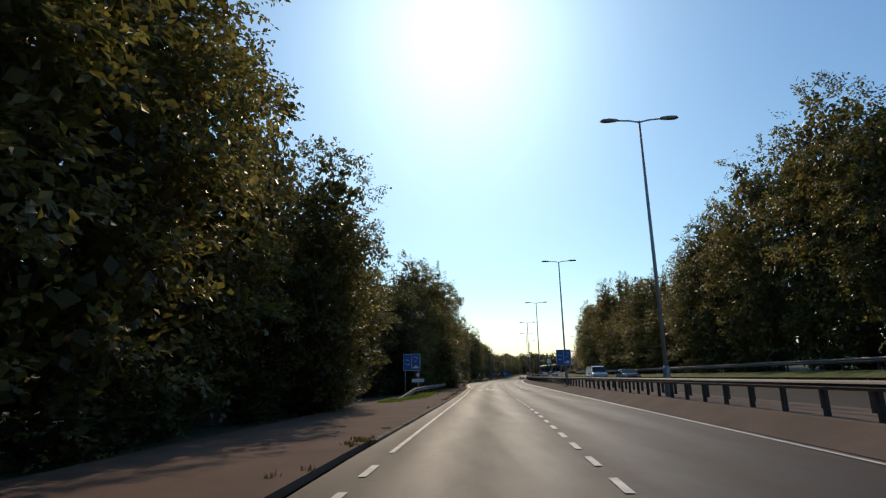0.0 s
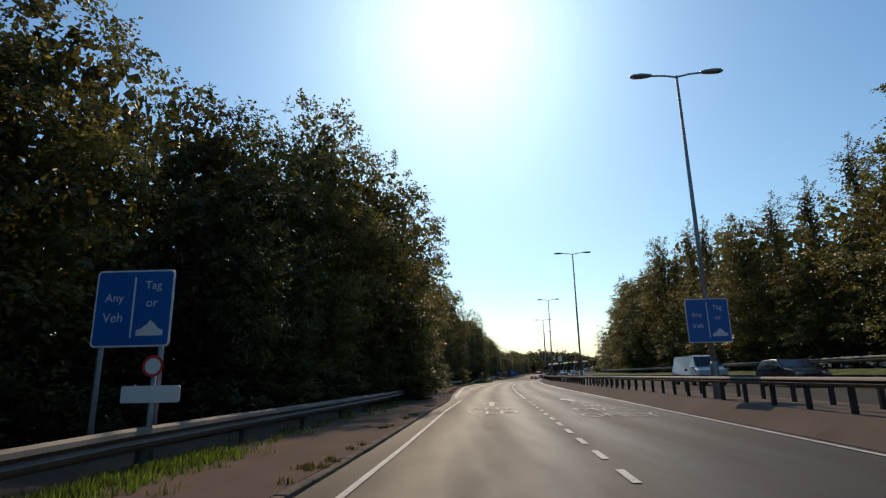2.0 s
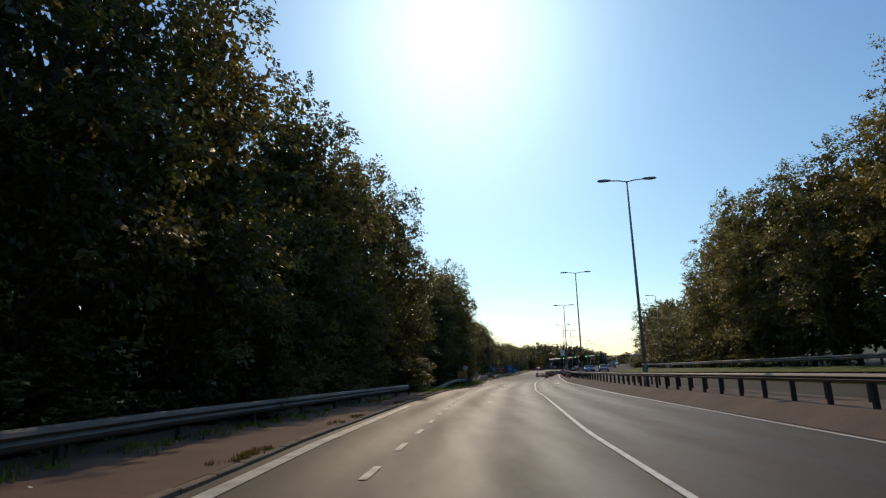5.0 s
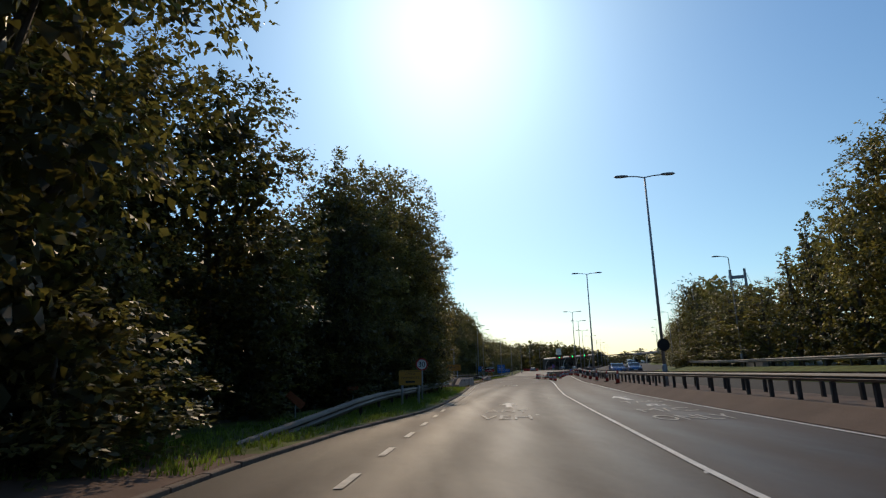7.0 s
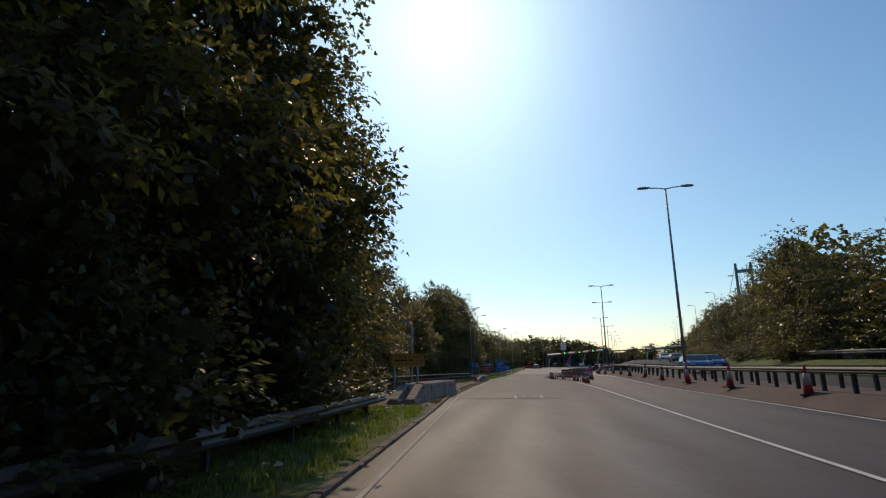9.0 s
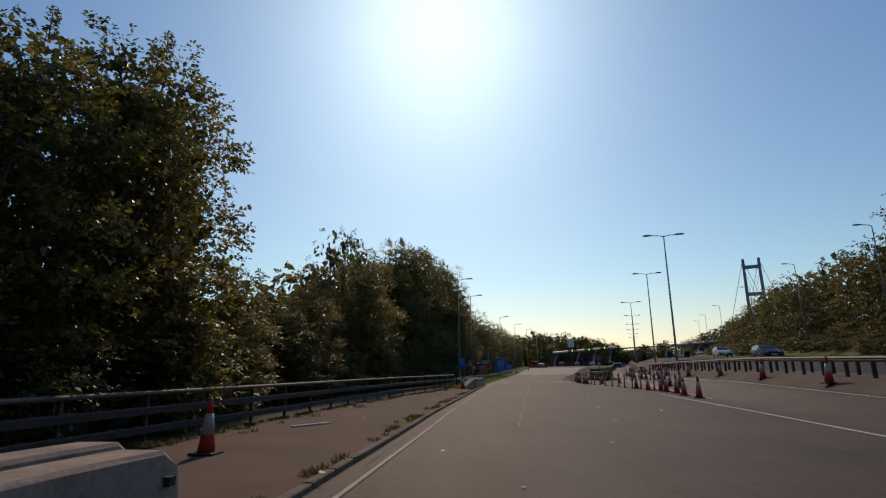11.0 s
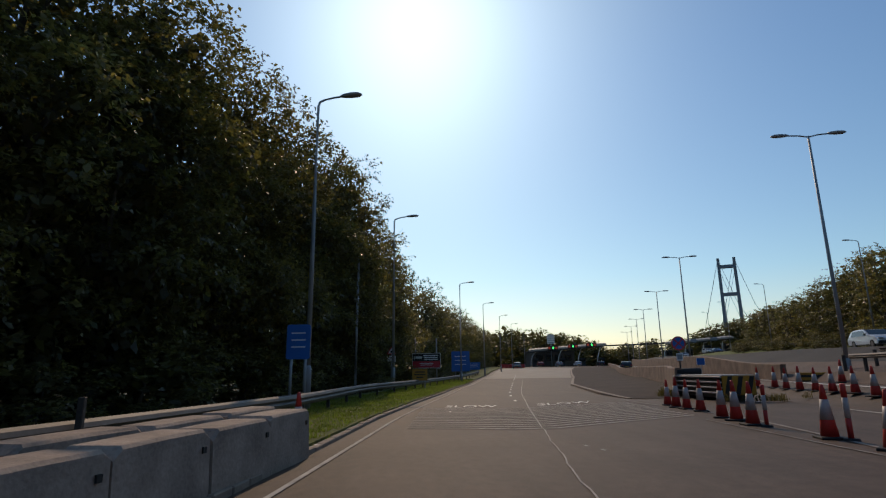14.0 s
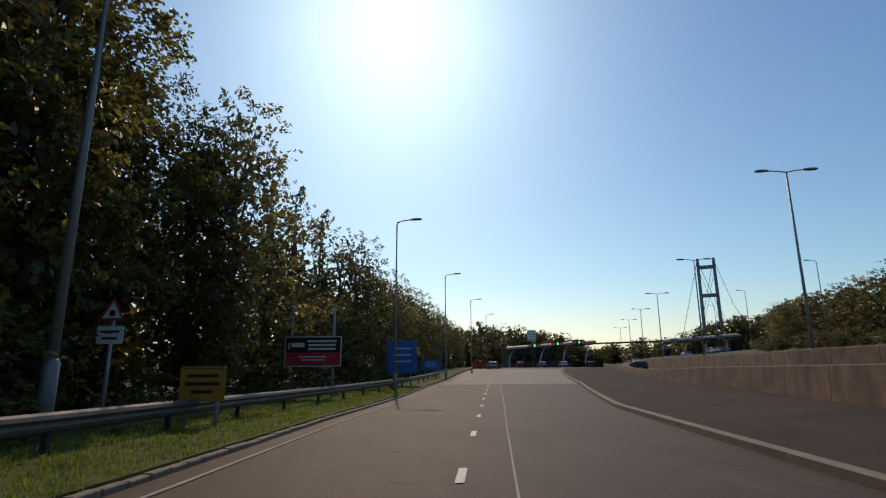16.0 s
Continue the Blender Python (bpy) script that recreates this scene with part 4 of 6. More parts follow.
yellow_board(10.6, 140.4, 0.85, 0.98, 0.62, -3, [("CARD", 0, 0.48, 0.1, 0.42), ("PAYMENTS", 0, 0.31, 0.1, 0.78), ("", 0, 0.14, 0.09, 0.4)], "small yellow temporary sign on a low frame", (-0.35, 0.35))
yellow_board(14.2, 171.3, 1.58, 1.5, 0.6, 4, [("Toll Barrier Ahead", 0.02, 0.45, 0.1, 1.0), ("", -0.35, 0.29, 0.08, 0.6), ("wide", 0.5, 0.29, 0.08, 0.3), ("", 0.12, 0.29, 0.08, 0.22), ("Use Left Side Bay", 0.02, 0.13, 0.1, 0.95)], "large yellow toll warning board with black lettering on two posts", (-0.65, 0.42))
yellow_board(27.9, 252.5, 0.65, 1.05, 0.8, -8, [("", 0, 0.58, 0.08, 0.7), ("", 0, 0.4, 0.08, 0.8), ("", 0, 0.22, 0.08, 0.5)], "yellow temporary board on the grass behind the barrier", (-0.35, 0.35))

s = thing("warning_sign", "red-rimmed triangular warning sign over a white plate", "road sign", "", turned(25.9, 252.2, 0, -8))
for nm, r, yy, mat in (("rim", 0.36, 0.0, M_RED), ("face", 0.25, -0.006, M_WHITE)):
    bm = bmesh.new()
    a = [bm.verts.new((r * math.sin(2 * math.pi * k / 3), yy, 2.65 + r * math.cos(2 * math.pi * k / 3))) for k in range(3)]
    b = [bm.verts.new((v.co.x, yy + 0.005, v.co.z)) for v in a]
    bm.faces.new(a)
    bm.faces.new(b[::-1])
    for i in range(3):
        bm.faces.new((a[i], a[(i + 1) % 3], b[(i + 1) % 3], b[i]))
    part(nm, bm, mat, s)
part("pictogram", boxed(-0.06, 0.06, -0.012, -0.007, 2.57, 2.7, 0.0), M_BLACK, s)
part("plate", plate(0.6, 0.4, 1.95, M_WHITE, 0.04), M_WHITE, s)
bars(s, [(0, 2.22, 0.42, 0.05), (0, 2.07, 0.34, 0.05)], M_BLACK)
post(s, 0, 2.8)

s = thing("toll_notice", "black and red toll notice board on two tall posts", "road sign", "", turned(29.3, 265.2, 0.0, -12))
part("panel", plate(2.6, 1.3, 1.6, M_BLACK, 0.04), M_BLACK, s)
part("frame", plate(2.68, 1.38, 1.56, M_WHITE, 0.04, 0.01), M_WHITE, s)
part("red_band", plate(2.56, 0.58, 1.62, M_RED, 0.03, -0.006, 0.005), M_RED, s)
bars(s, [(0.42, 2.72, 1.4, 0.09), (0.42, 2.54, 1.3, 0.09), (0.42, 2.36, 1.3, 0.09), (-0.72, 2.55, 0.62, 0.2), (-1.14, 2.52, 0.05, 0.34), (0, 2.0, 1.3, 0.05), (0, 1.86, 1.1, 0.05)], M_WHITE, -0.012)
for p in (-1.05, 0.95):
    post(s, p, 4.3, 0.06)
for x, y, z, w, h in ((34.6, 280.5, 1.0, 2.2, 2.4), (39.0, 298.0, 0.9, 2.0, 1.1), (22.97, 229.9, 1.65, 0.7, 1.0)):
    s = thing("blue_sign", "dark blue information sign in the shade of trees", "road sign", "blue information signs", turned(x, y, height(x, y), -10))
    part("panel", plate(w, h, z, M_BLUE, 0.06), M_BLUE, s)
    part("back", plate(w - 0.02, h - 0.02, z + 0.01, M_GREYBACK, 0.06, 0.021, 0.01), M_GREYBACK, s)
    bars(s, [(0, z + h * (0.75 - 0.2 * k), w * 0.6, h * 0.035) for k in range(3)], M_WHITE)
    post(s, -w * 0.3, z + h * 0.9)
    post(s, w * 0.3, z + h * 0.9)

# a no-stopping sign behind the wall's end
s = thing("no_stopping_sign", "round blue no-stopping sign with red cross on a black post", "road sign", "", turned(40.9, 241.2, 0.1, -14))
part("disc", disc(0.36, 2.45, 0.0), M_BLUE, s)
part("rim", disc(0.37, 2.45, -0.005, 0.004, inner=0.3), M_RED, s)
for a in (45, -45):
    bm = boxed(-0.31, 0.31, -0.006 - a * 0.00002, -0.002, -0.035, 0.035)
    bm.transform(Matrix.Translation((0, 0, 2.45)) @ Matrix.Rotation(radians(a), 4, "Y"))
    part("cross_bar", bm, M_RED, s)
part("plate", plate(0.32, 0.38, 1.55, M_WHITE, 0.03), M_WHITE, s)
part("plate_face", plate(0.24, 0.26, 1.61, M_GREYBACK, 0.02, -0.005, 0.004), M_GREYBACK, s)
part("post", tubed([(0, 0.06, -0.3), (0, 0.06, 2.75)], 0.045, 8), M_BLACK, s, smooth=True)

# the crash cushion at the wall's end
s = thing("crash_cushion", "black crash cushion with white side beams and yellow striped nose", "crash cushion", "", turned(38.85, 233.5, 0.02, -5))
part("frame", boxed(-0.62, 0.62, 0.08, 4.1, 0.1, 0.86, 0.05), M_BLACK, s)
for k in range(4):
    z = 0.26 + k * 0.2
    for sx in (-1, 1):
        part("side_beam", boxed(sx * 0.66 - 0.03, sx * 0.66 + 0.03, 0.0, 4.2, z, z + 0.06, 0.012), M_CONEWHITE, s)
part("top_sheet", boxed(-0.64, 0.64, 0.0, 4.15, 0.93, 0.965, 0.01), M_GREYBACK, s)
part("rear_roll", tubed([(-0.6, 4.0, 1.08), (0.5, 4.0, 1.1)], 0.15, 12), M_RUBBER, s, smooth=True)
nose = part("nose_board", boxed(-0.64, 0.64, -0.05, 0.0, 0.22, 0.94, 0.02), M_YELLOW, s, "yellow nose board with black stripes")
for k in range(3):
    bm = bmesh.new()
    x = -0.6 + 0.42 * k
    bm.faces.new([bm.verts.new((x + a, -0.054, 0.24 + c)) for a, c in ((0, 0), (0.18, 0), (0.36, 0.68), (0.18, 0.68))])
    part("stripe", bm, M_BLACK, nose)
for a in (0.3, 1.6, 2.9, 4.0):
    part("foot", boxed(-0.5, 0.5, a - 0.06, a + 0.06, -0.05, 0.14, 0.01), M_RUST, s)
s = thing("small_blue_sign", "small pale blue notice on a thin post", "road sign", "", turned(47.3, 250.0, 0.3, -14))
part("panel", plate(0.55, 0.5, 1.15, M_WHITE, 0.03), M_CANOPY, s)
part("face", plate(0.5, 0.45, 1.175, M_BLUE, 0.02, -0.005, 0.004), M_BLUE, s)
post(s, 0, 1.6, 0.03)


# ---- cones and posts ----
def cone(h=1.0):
    root = thing("traffic_cone", "orange and white traffic cone on a black base", "traffic cone", "cones on the gore")
    part("base", boxed(-0.23, 0.23, -0.23, 0.23, 0.0, 0.05, 0.015), M_RUBBER, root)
    r = lambda z: 0.165 - 0.135 * z / h
    part("body", tubed([(0, 0, 0.04), (0, 0, h * 0.34), (0, 0, h * 0.35)], [r(0.04), r(h * 0.34), r(h * 0.35)], 14), M_CONE, root, smooth=True)
    part("sleeve", tubed([(0, 0, h * 0.35), (0, 0, h * 0.72)], [r(h * 0.35) + 0.004, r(h * 0.72) + 0.004], 14), M_CONEWHITE, root, smooth=True)
    part("tip", tubed([(0, 0, h * 0.72), (0, 0, h * 0.99), (0, 0, h)], [r(h * 0.72), r(h * 0.99), 0.02], 14), M_CONE, root, smooth=True)
    return root


def bollard(h=0.98):
    root = thing("marker_post", "slim weathered red and grey-white flexible marker post", "marker post", "marker posts on the gore")
    part("foot", tubed([(0, 0, 0), (0, 0, 0.05)], [0.14, 0.12], 12), M_RUBBER, root)
    part("tube", tubed([(0, 0, 0.04), (0, 0, h * 0.4)], 0.047, 10), M_CONE, root, smooth=True)
    part("band", tubed([(0, 0, h * 0.4), (0, 0, h * 0.76)], 0.049, 10), M_CONEWHITE, root, smooth=True)
    part("cap", tubed([(0, 0, h * 0.76), (0, 0, h), (0, 0, h + 0.01)], [0.047, 0.047, 0.03], 10), M_CONE, root, smooth=True)
    return root


rng = random.Random(7)
first = cone()
NEAR = line((196, 30.3), (199.7, 31.1), (202, 31.9), (205, 32.2), (209, 32.5), (215, 32.9), (221, 33.2), (226, 33.7), (230, 34.9), (233, 35.5))
FAR_ROW = line((203, 32.9), (209, 34.3), (213, 36.0), (219, 37.1), (225, 38.7), (230.5, 41.0), (238.7, 43.4))
spots = [(NEAR(y), y) for y in (197.2, 199.7, 201.8, 203.4, 205.0, 206.5, 209.0, 221.4, 223.0, 225.4, 226.6, 227.4, 229.5, 230.3, 231.1, 232.3)]
spots += [(FAR_ROW(y), y) for y in (204.2, 206.7, 208.7, 211.3, 213.3, 217.7, 219.9, 225.2, 229.3, 230.6, 232.0, 233.4, 234.7, 236.0, 237.3, 238.7)]
spots += [(34.4, 221.3), (36.3, 222.4)]
for k in range(14):
    y = 156 + 6.0 * k
    spots.append((EDGE_R(y) + 0.75, y))
footway = [(21.7, 213.8), (14.9, 183.2), (24.0, 223.6)]
for i, (x, y) in enumerate(spots + footway):
    z = 0.06 if (x, y) in footway else height(x, y)
    k = 0.0 if (x, y) in footway else 1.0
    m = turned(x + k * rng.uniform(-0.12, 0.12), y + k * rng.uniform(-0.15, 0.15), z, rng.uniform(0, 90), rng.uniform(0.93, 1.04)) @ Matrix.Rotation(rng.uniform(-0.03, 0.03), 4, "X")
    if i == 0:
        first.matrix_basis = m
    else:
        copy_thing(first, m)
marker = bollard()
spots = [(NEAR(y) + 0.1, y) for y in (205.9, 208.2, 209.9, 211.5, 213.2, 214.8, 216.4, 218.0, 219.5, 221.0, 222.5, 224.9)]
spots += [(FAR_ROW(y) - 0.1, y) for y in (212.4, 214.3, 215.8, 221.2, 223.3, 226.0)]
for i, (x, y) in enumerate(spots):
    m = turned(x + rng.uniform(-0.05, 0.05), y + rng.uniform(-0.1, 0.1), height(x, y), rng.uniform(0, 90), rng.uniform(0.93, 1.03)) @ Matrix.Rotation(rng.uniform(-0.05, 0.05) if i else 0.17, 4, "Y")
    if i == 0:
        marker.matrix_basis = m
    else:
        copy_thing(marker, m)
# a round sign plate seen from its dark back, on the median lamp column
s = thing("round_sign", "round sign plate turned away, dark grey back, on a lamp column", "road sign", "", turned(LAMPS(145.5) + 0.25, 145.5, 0, 0))
part("plate", disc(0.34, 2.62, -0.15), M_SLOT, s, "dark round plate")
part("bracket", boxed(-0.12, 0.12, -0.13, 0.02, 2.58, 2.66, 0.01), M_POLE, s)
# leaning temporary boards behind the barrier
for x, y, w, h, z0, tilt, mat, lab in ((7.35, 133.2, 0.62, 0.22, 0.62, 38, M_BOARD, "small faded orange board leaning askew behind the barrier"), (8.3, 139.2, 0.45, 0.24, 0.74, -6, M_BOARD, "small faded orange board on a low stand")):
    s = thing("temporary_board", lab, "road sign", "leaning boards", turned(x, y, height(x, y), -4))
    bm = boxed(-w / 2, w / 2, -0.012, 0.012, -h / 2, h / 2, 0.008)
    bm.transform(Matrix.Translation((0, 0, z0)) @ Matrix.Rotation(radians(tilt), 4, "Y"))
    part("board", bm, mat, s)
    part("post", tubed([(0, 0.03, -0.15), (0, 0.03, z0)], 0.022, 6), M_POLE, s)
# scraps of paper and flaked paint on the road and its edges
for k in range(30):
    y = rng.uniform(176, 232) if k > 10 else rng.uniform(60, 150)
    x = EDGE_L(y) + rng.uniform(0.3, 7.0) if k % 3 else KERB_L(y) + rng.uniform(-1.6, 0.3)
    w, d = rng.uniform(0.015, 0.04), rng.uniform(0.02, 0.07)
    a = rng.uniform(0, 3.1)
    zz = 0.012 if k % 3 else 0.14
    cs, sn = math.cos(a), math.sin(a)
    me = mesh_of("scrap", [(x + p * w * cs - q * d * sn, y + p * w * sn + q * d * cs, zz + r) for p, q, r in ((-1, -1, 0), (1, -1, 0.004), (0.8, 1, 0.02), (-0.9, 0.8, 0.008))], [(0, 1, 2, 3)], M_FADED if k % 2 else M_PAINT)
    tagged(new("scrap", me), "small pale scrap lying on the ground", "litter", "scraps by the road")
strip = thing("fallen_strip", "dirty white plastic strip lying on the footway", "litter", "", turned(15.72, 187.9, 0.075, -44.6))
part("strip", boxed(-0.045, 0.045, -0.53, 0.53, -0.012, 0.03, 0.006), M_PAINT, strip)
part("torn_end", boxed(-0.03, 0.03, 0.53, 0.6, -0.012, 0.012, 0.004), M_FADED, strip)
for k in range(6):
    x, y = 55.0 + 1.1 * k, 352 + 0.2 * k
    s = thing("plastic_barrier", "low red plastic road barrier across a closed bay", "road barrier", "plastic barriers", turned(x, y, height(x, y), 0))
    part("body", boxed(-0.5, 0.5, -0.2, 0.2, 0.0, 0.95, 0.08), M_CONE, s)


# ---- toll plaza ----
def toll_canopy(x0, y0, x1, y1, z, legs, label, rise=1.6):
    """A canopy between two ends, its roof climbing by rise from the one to the other."""
    root = thing("toll_canopy", label, "toll canopy", "toll canopies")
    d = Vector((x1 - x0, y1 - y0, 0))
    L = d.length
    root.matrix_basis = turned(x0, y0, 0, math.degrees(math.atan2(d.y, d.x)))
    slope = Matrix(((1, 0, 0, 0), (0, 1, 0, 0), (rise / L, 0, 1, -rise / 2), (0, 0, 0, 1)))
    bm = bmesh.new()
    prism(bm, [(-1.6, z + 0.1), (-1.3, z + 0.62), (0.6, z + 0.98), (2.4, z + 0.95), (2.6, z + 0.7), (-1.3, z)], 0, L)
    bm.transform(slope)
    part("roof", bm, M_ROOF, root)
    bm = boxed(0.2, L - 0.2, -1.4, 2.4, z - 0.22, z - 0.01)
    bm.transform(slope)
    part("soffit", bm, M_BLACK, root)
    n = 14
    for k in range(n):
        bm = boxed(L * (k + 0.5) / n - 0.05, L * (k + 0.5) / n + 0.05, -1.66, -1.25, z + 0.02, z + 0.7)
        bm.transform(slope)
        part("roof_rib", bm, M_GREYBACK, root)
    for u in legs:
        cx = u * L
        zb = height(x0 + d.x * u, y0 + d.y * u)
        lift = rise * (u - 0.5)
        pts = [(cx - 1.3, 0, zb), (cx - 1.2, 0, zb + 1.6), (cx - 0.8, 0, zb + 3.4), (cx - 0.1, 0, z - 0.5 + lift), (cx + 0.5, 0, z - 0.1 + lift)]
        part("curved_leg", tubed(pts, [0.14, 0.14, 0.13, 0.12, 0.11], 8), M_CANOPY, root, smooth=True)
        booth = part("booth", boxed(cx - 0.9, cx + 0.9, -1.0, 1.6, zb, zb + 2.6, 0.08), M_BLACK, root)
        part("booth_window", boxed(cx - 0.75, cx + 0.75, -1.02, -0.99, zb + 1.1, zb + 2.2), M_GLASS, booth)
        part("booth_island", boxed(cx - 1.2, cx + 1.2, -4.0, 4.0, zb - 0.1, zb + 0.2, 0.05), M_CONC, booth)
    return root, L, z


TZ = 7.7
c1, L1, _ = toll_canopy(70.9, 385.0, 94.5, 381.0, TZ, (0.07, 0.42, 0.68, 0.93), "pale curved-roof toll canopy with bent white legs")
for u in (0.3, 0.56, 0.8):
    cx = u * L1
    TZ = 7.6 + 1.6 * (u - 0.5)
    sig = part("signal", boxed(cx - 1.6, cx + 1.6, -2.0, -1.7, TZ + 0.05, TZ + 1.4, 0.04), M_BLACK, c1, "black lane signal box")
    bm = bmesh.new()
    o = [(-0.12, 0.5), (0.12, 0.5), (0.12, 0.05), (0.42, 0.05), (0.0, -0.45), (-0.42, 0.05), (-0.12, 0.05)]
    bm.faces.new([bm.verts.new((cx + 0.1 + a * 0.8, -2.02, TZ + 0.72 + b * 0.85)) for a, b in o])
    for k in (-1, 1):
        part("red_figure", boxed(cx + k * 1.05 - 0.32, cx + k * 1.05 + 0.32, -2.03, -2.0, TZ + 0.35, TZ + 1.05), M_REDLIGHT, sig)
    part("green_arrow", bm, M_GREENLIGHT, sig, "lit green down arrow")
TZ = 7.7
c2, L2, _ = toll_canopy(112.5, 378.1, 133.0, 374.7, TZ + 1.6, (0.05, 0.35, 0.62, 0.9), "pale toll canopy over the far lanes")
for u in (0.12, 0.4, 0.7):
    part("signal", boxed(u * L2 - 0.9, u * L2 + 0.9, -2.0, -1.66, TZ + 1.5 + 1.6 * (u - 0.5), TZ + 2.5 + 1.6 * (u - 0.5), 0.04), M_GREYBACK, c2)
s = thing("gantry_bridge", "long slim steel gantry joining two toll canopies", "gantry")
part("beam", tubed([(94.5, 381.0, TZ + 0.8), (103, 379.6, TZ + 1.05), (112.5, 378.1, TZ + 1.3)], 0.26, 6), M_RUST, s)
for k in range(12):
    u = k / 11
    x, y = 94.5 + 18 * u, 381.0 - 2.9 * u
    part("stanchion", boxed(x - 0.04, x + 0.04, y - 0.04, y + 0.04, TZ + 0.8 + 0.5 * u, TZ + 1.6 + 0.5 * u), M_GREYBACK, s)
s = thing("toll_office", "dark flat-roofed toll office beyond the canopy", "building")
part("wall", boxed(74, 88, 392, 402, 2.0, 7.2), M_BARK, s)
part("roof", boxed(73.5, 88.5, 391.5, 402.5, 7.2, 7.5), M_BLACK, s)
for k in range(4):
    part("window", boxed(75 + 3.2 * k, 77.4 + 3.2 * k, 391.9, 392.0, 4.2, 6.2), M_GLASS, s)

s = thing("lattice_sign", "white lattice board on a post above the toll canopy", "sign board", "", turned(79.0, 388.0, 0, -10))
part("board", plate(2.4, 3.0, 9.6, M_CANOPY, 0.1), M_CANOPY, s)
for k in range(4):
    part("slat", boxed(-1.1, 1.1, -0.03, -0.005, 9.9 + 0.7 * k, 10.1 + 0.7 * k), M_GREYBACK, s)
post(s, 0, 12.0, 0.12, 0.15, 2.0)

# ---- the far suspension bridge tower ----
s = thing("bridge_tower", "tall grey-blue suspension bridge tower beyond the hill", "bridge tower")
for sx in (-9.0, 9.0):
    bm = bmesh.new()
    rows = []
    for z, w in ((-5, 4.6), (60, 4.0), (136, 3.2)):
        rows.append([bm.verts.new((sx * (1.06 - 0.0005 * z) + a * w / 2, b * w / 2, z)) for a, b in ((-1, -1), (1, -1), (1, 1), (-1, 1))])
    for p, q in zip(rows, rows[1:]):
        for k in range(4):
            bm.faces.new((p[k], p[(k + 1) % 4], q[(k + 1) % 4], q[k]))
    bm.faces.new(rows[-1])
    part("tower_leg", bm, M_TOWER, s)
for z in (52, 90, 125):
    part("crossbeam", boxed(-8.4, 8.4, -1.5, 1.5, z - 2.2, z + 2.2, 0.3), M_TOWER, s)
for sx in (-9.0, 9.0):
    part("cable", tubed([(sx, -2, 135), (sx - 20, -20, 60), (sx - 26, -26, 36)], 0.28, 6), M_TOWER, s)
    part("cable", tubed([(sx, 2, 135), (sx + 18, 20, 78), (sx + 40, 40, 40)], 0.28, 6), M_TOWER, s)
    part("stay", tubed([(sx, 0, 122), (-sx, 0, 56)], 0.22, 6), M_TOWER, s)
s.matrix_basis = turned(449.5, 841, 0, -32)


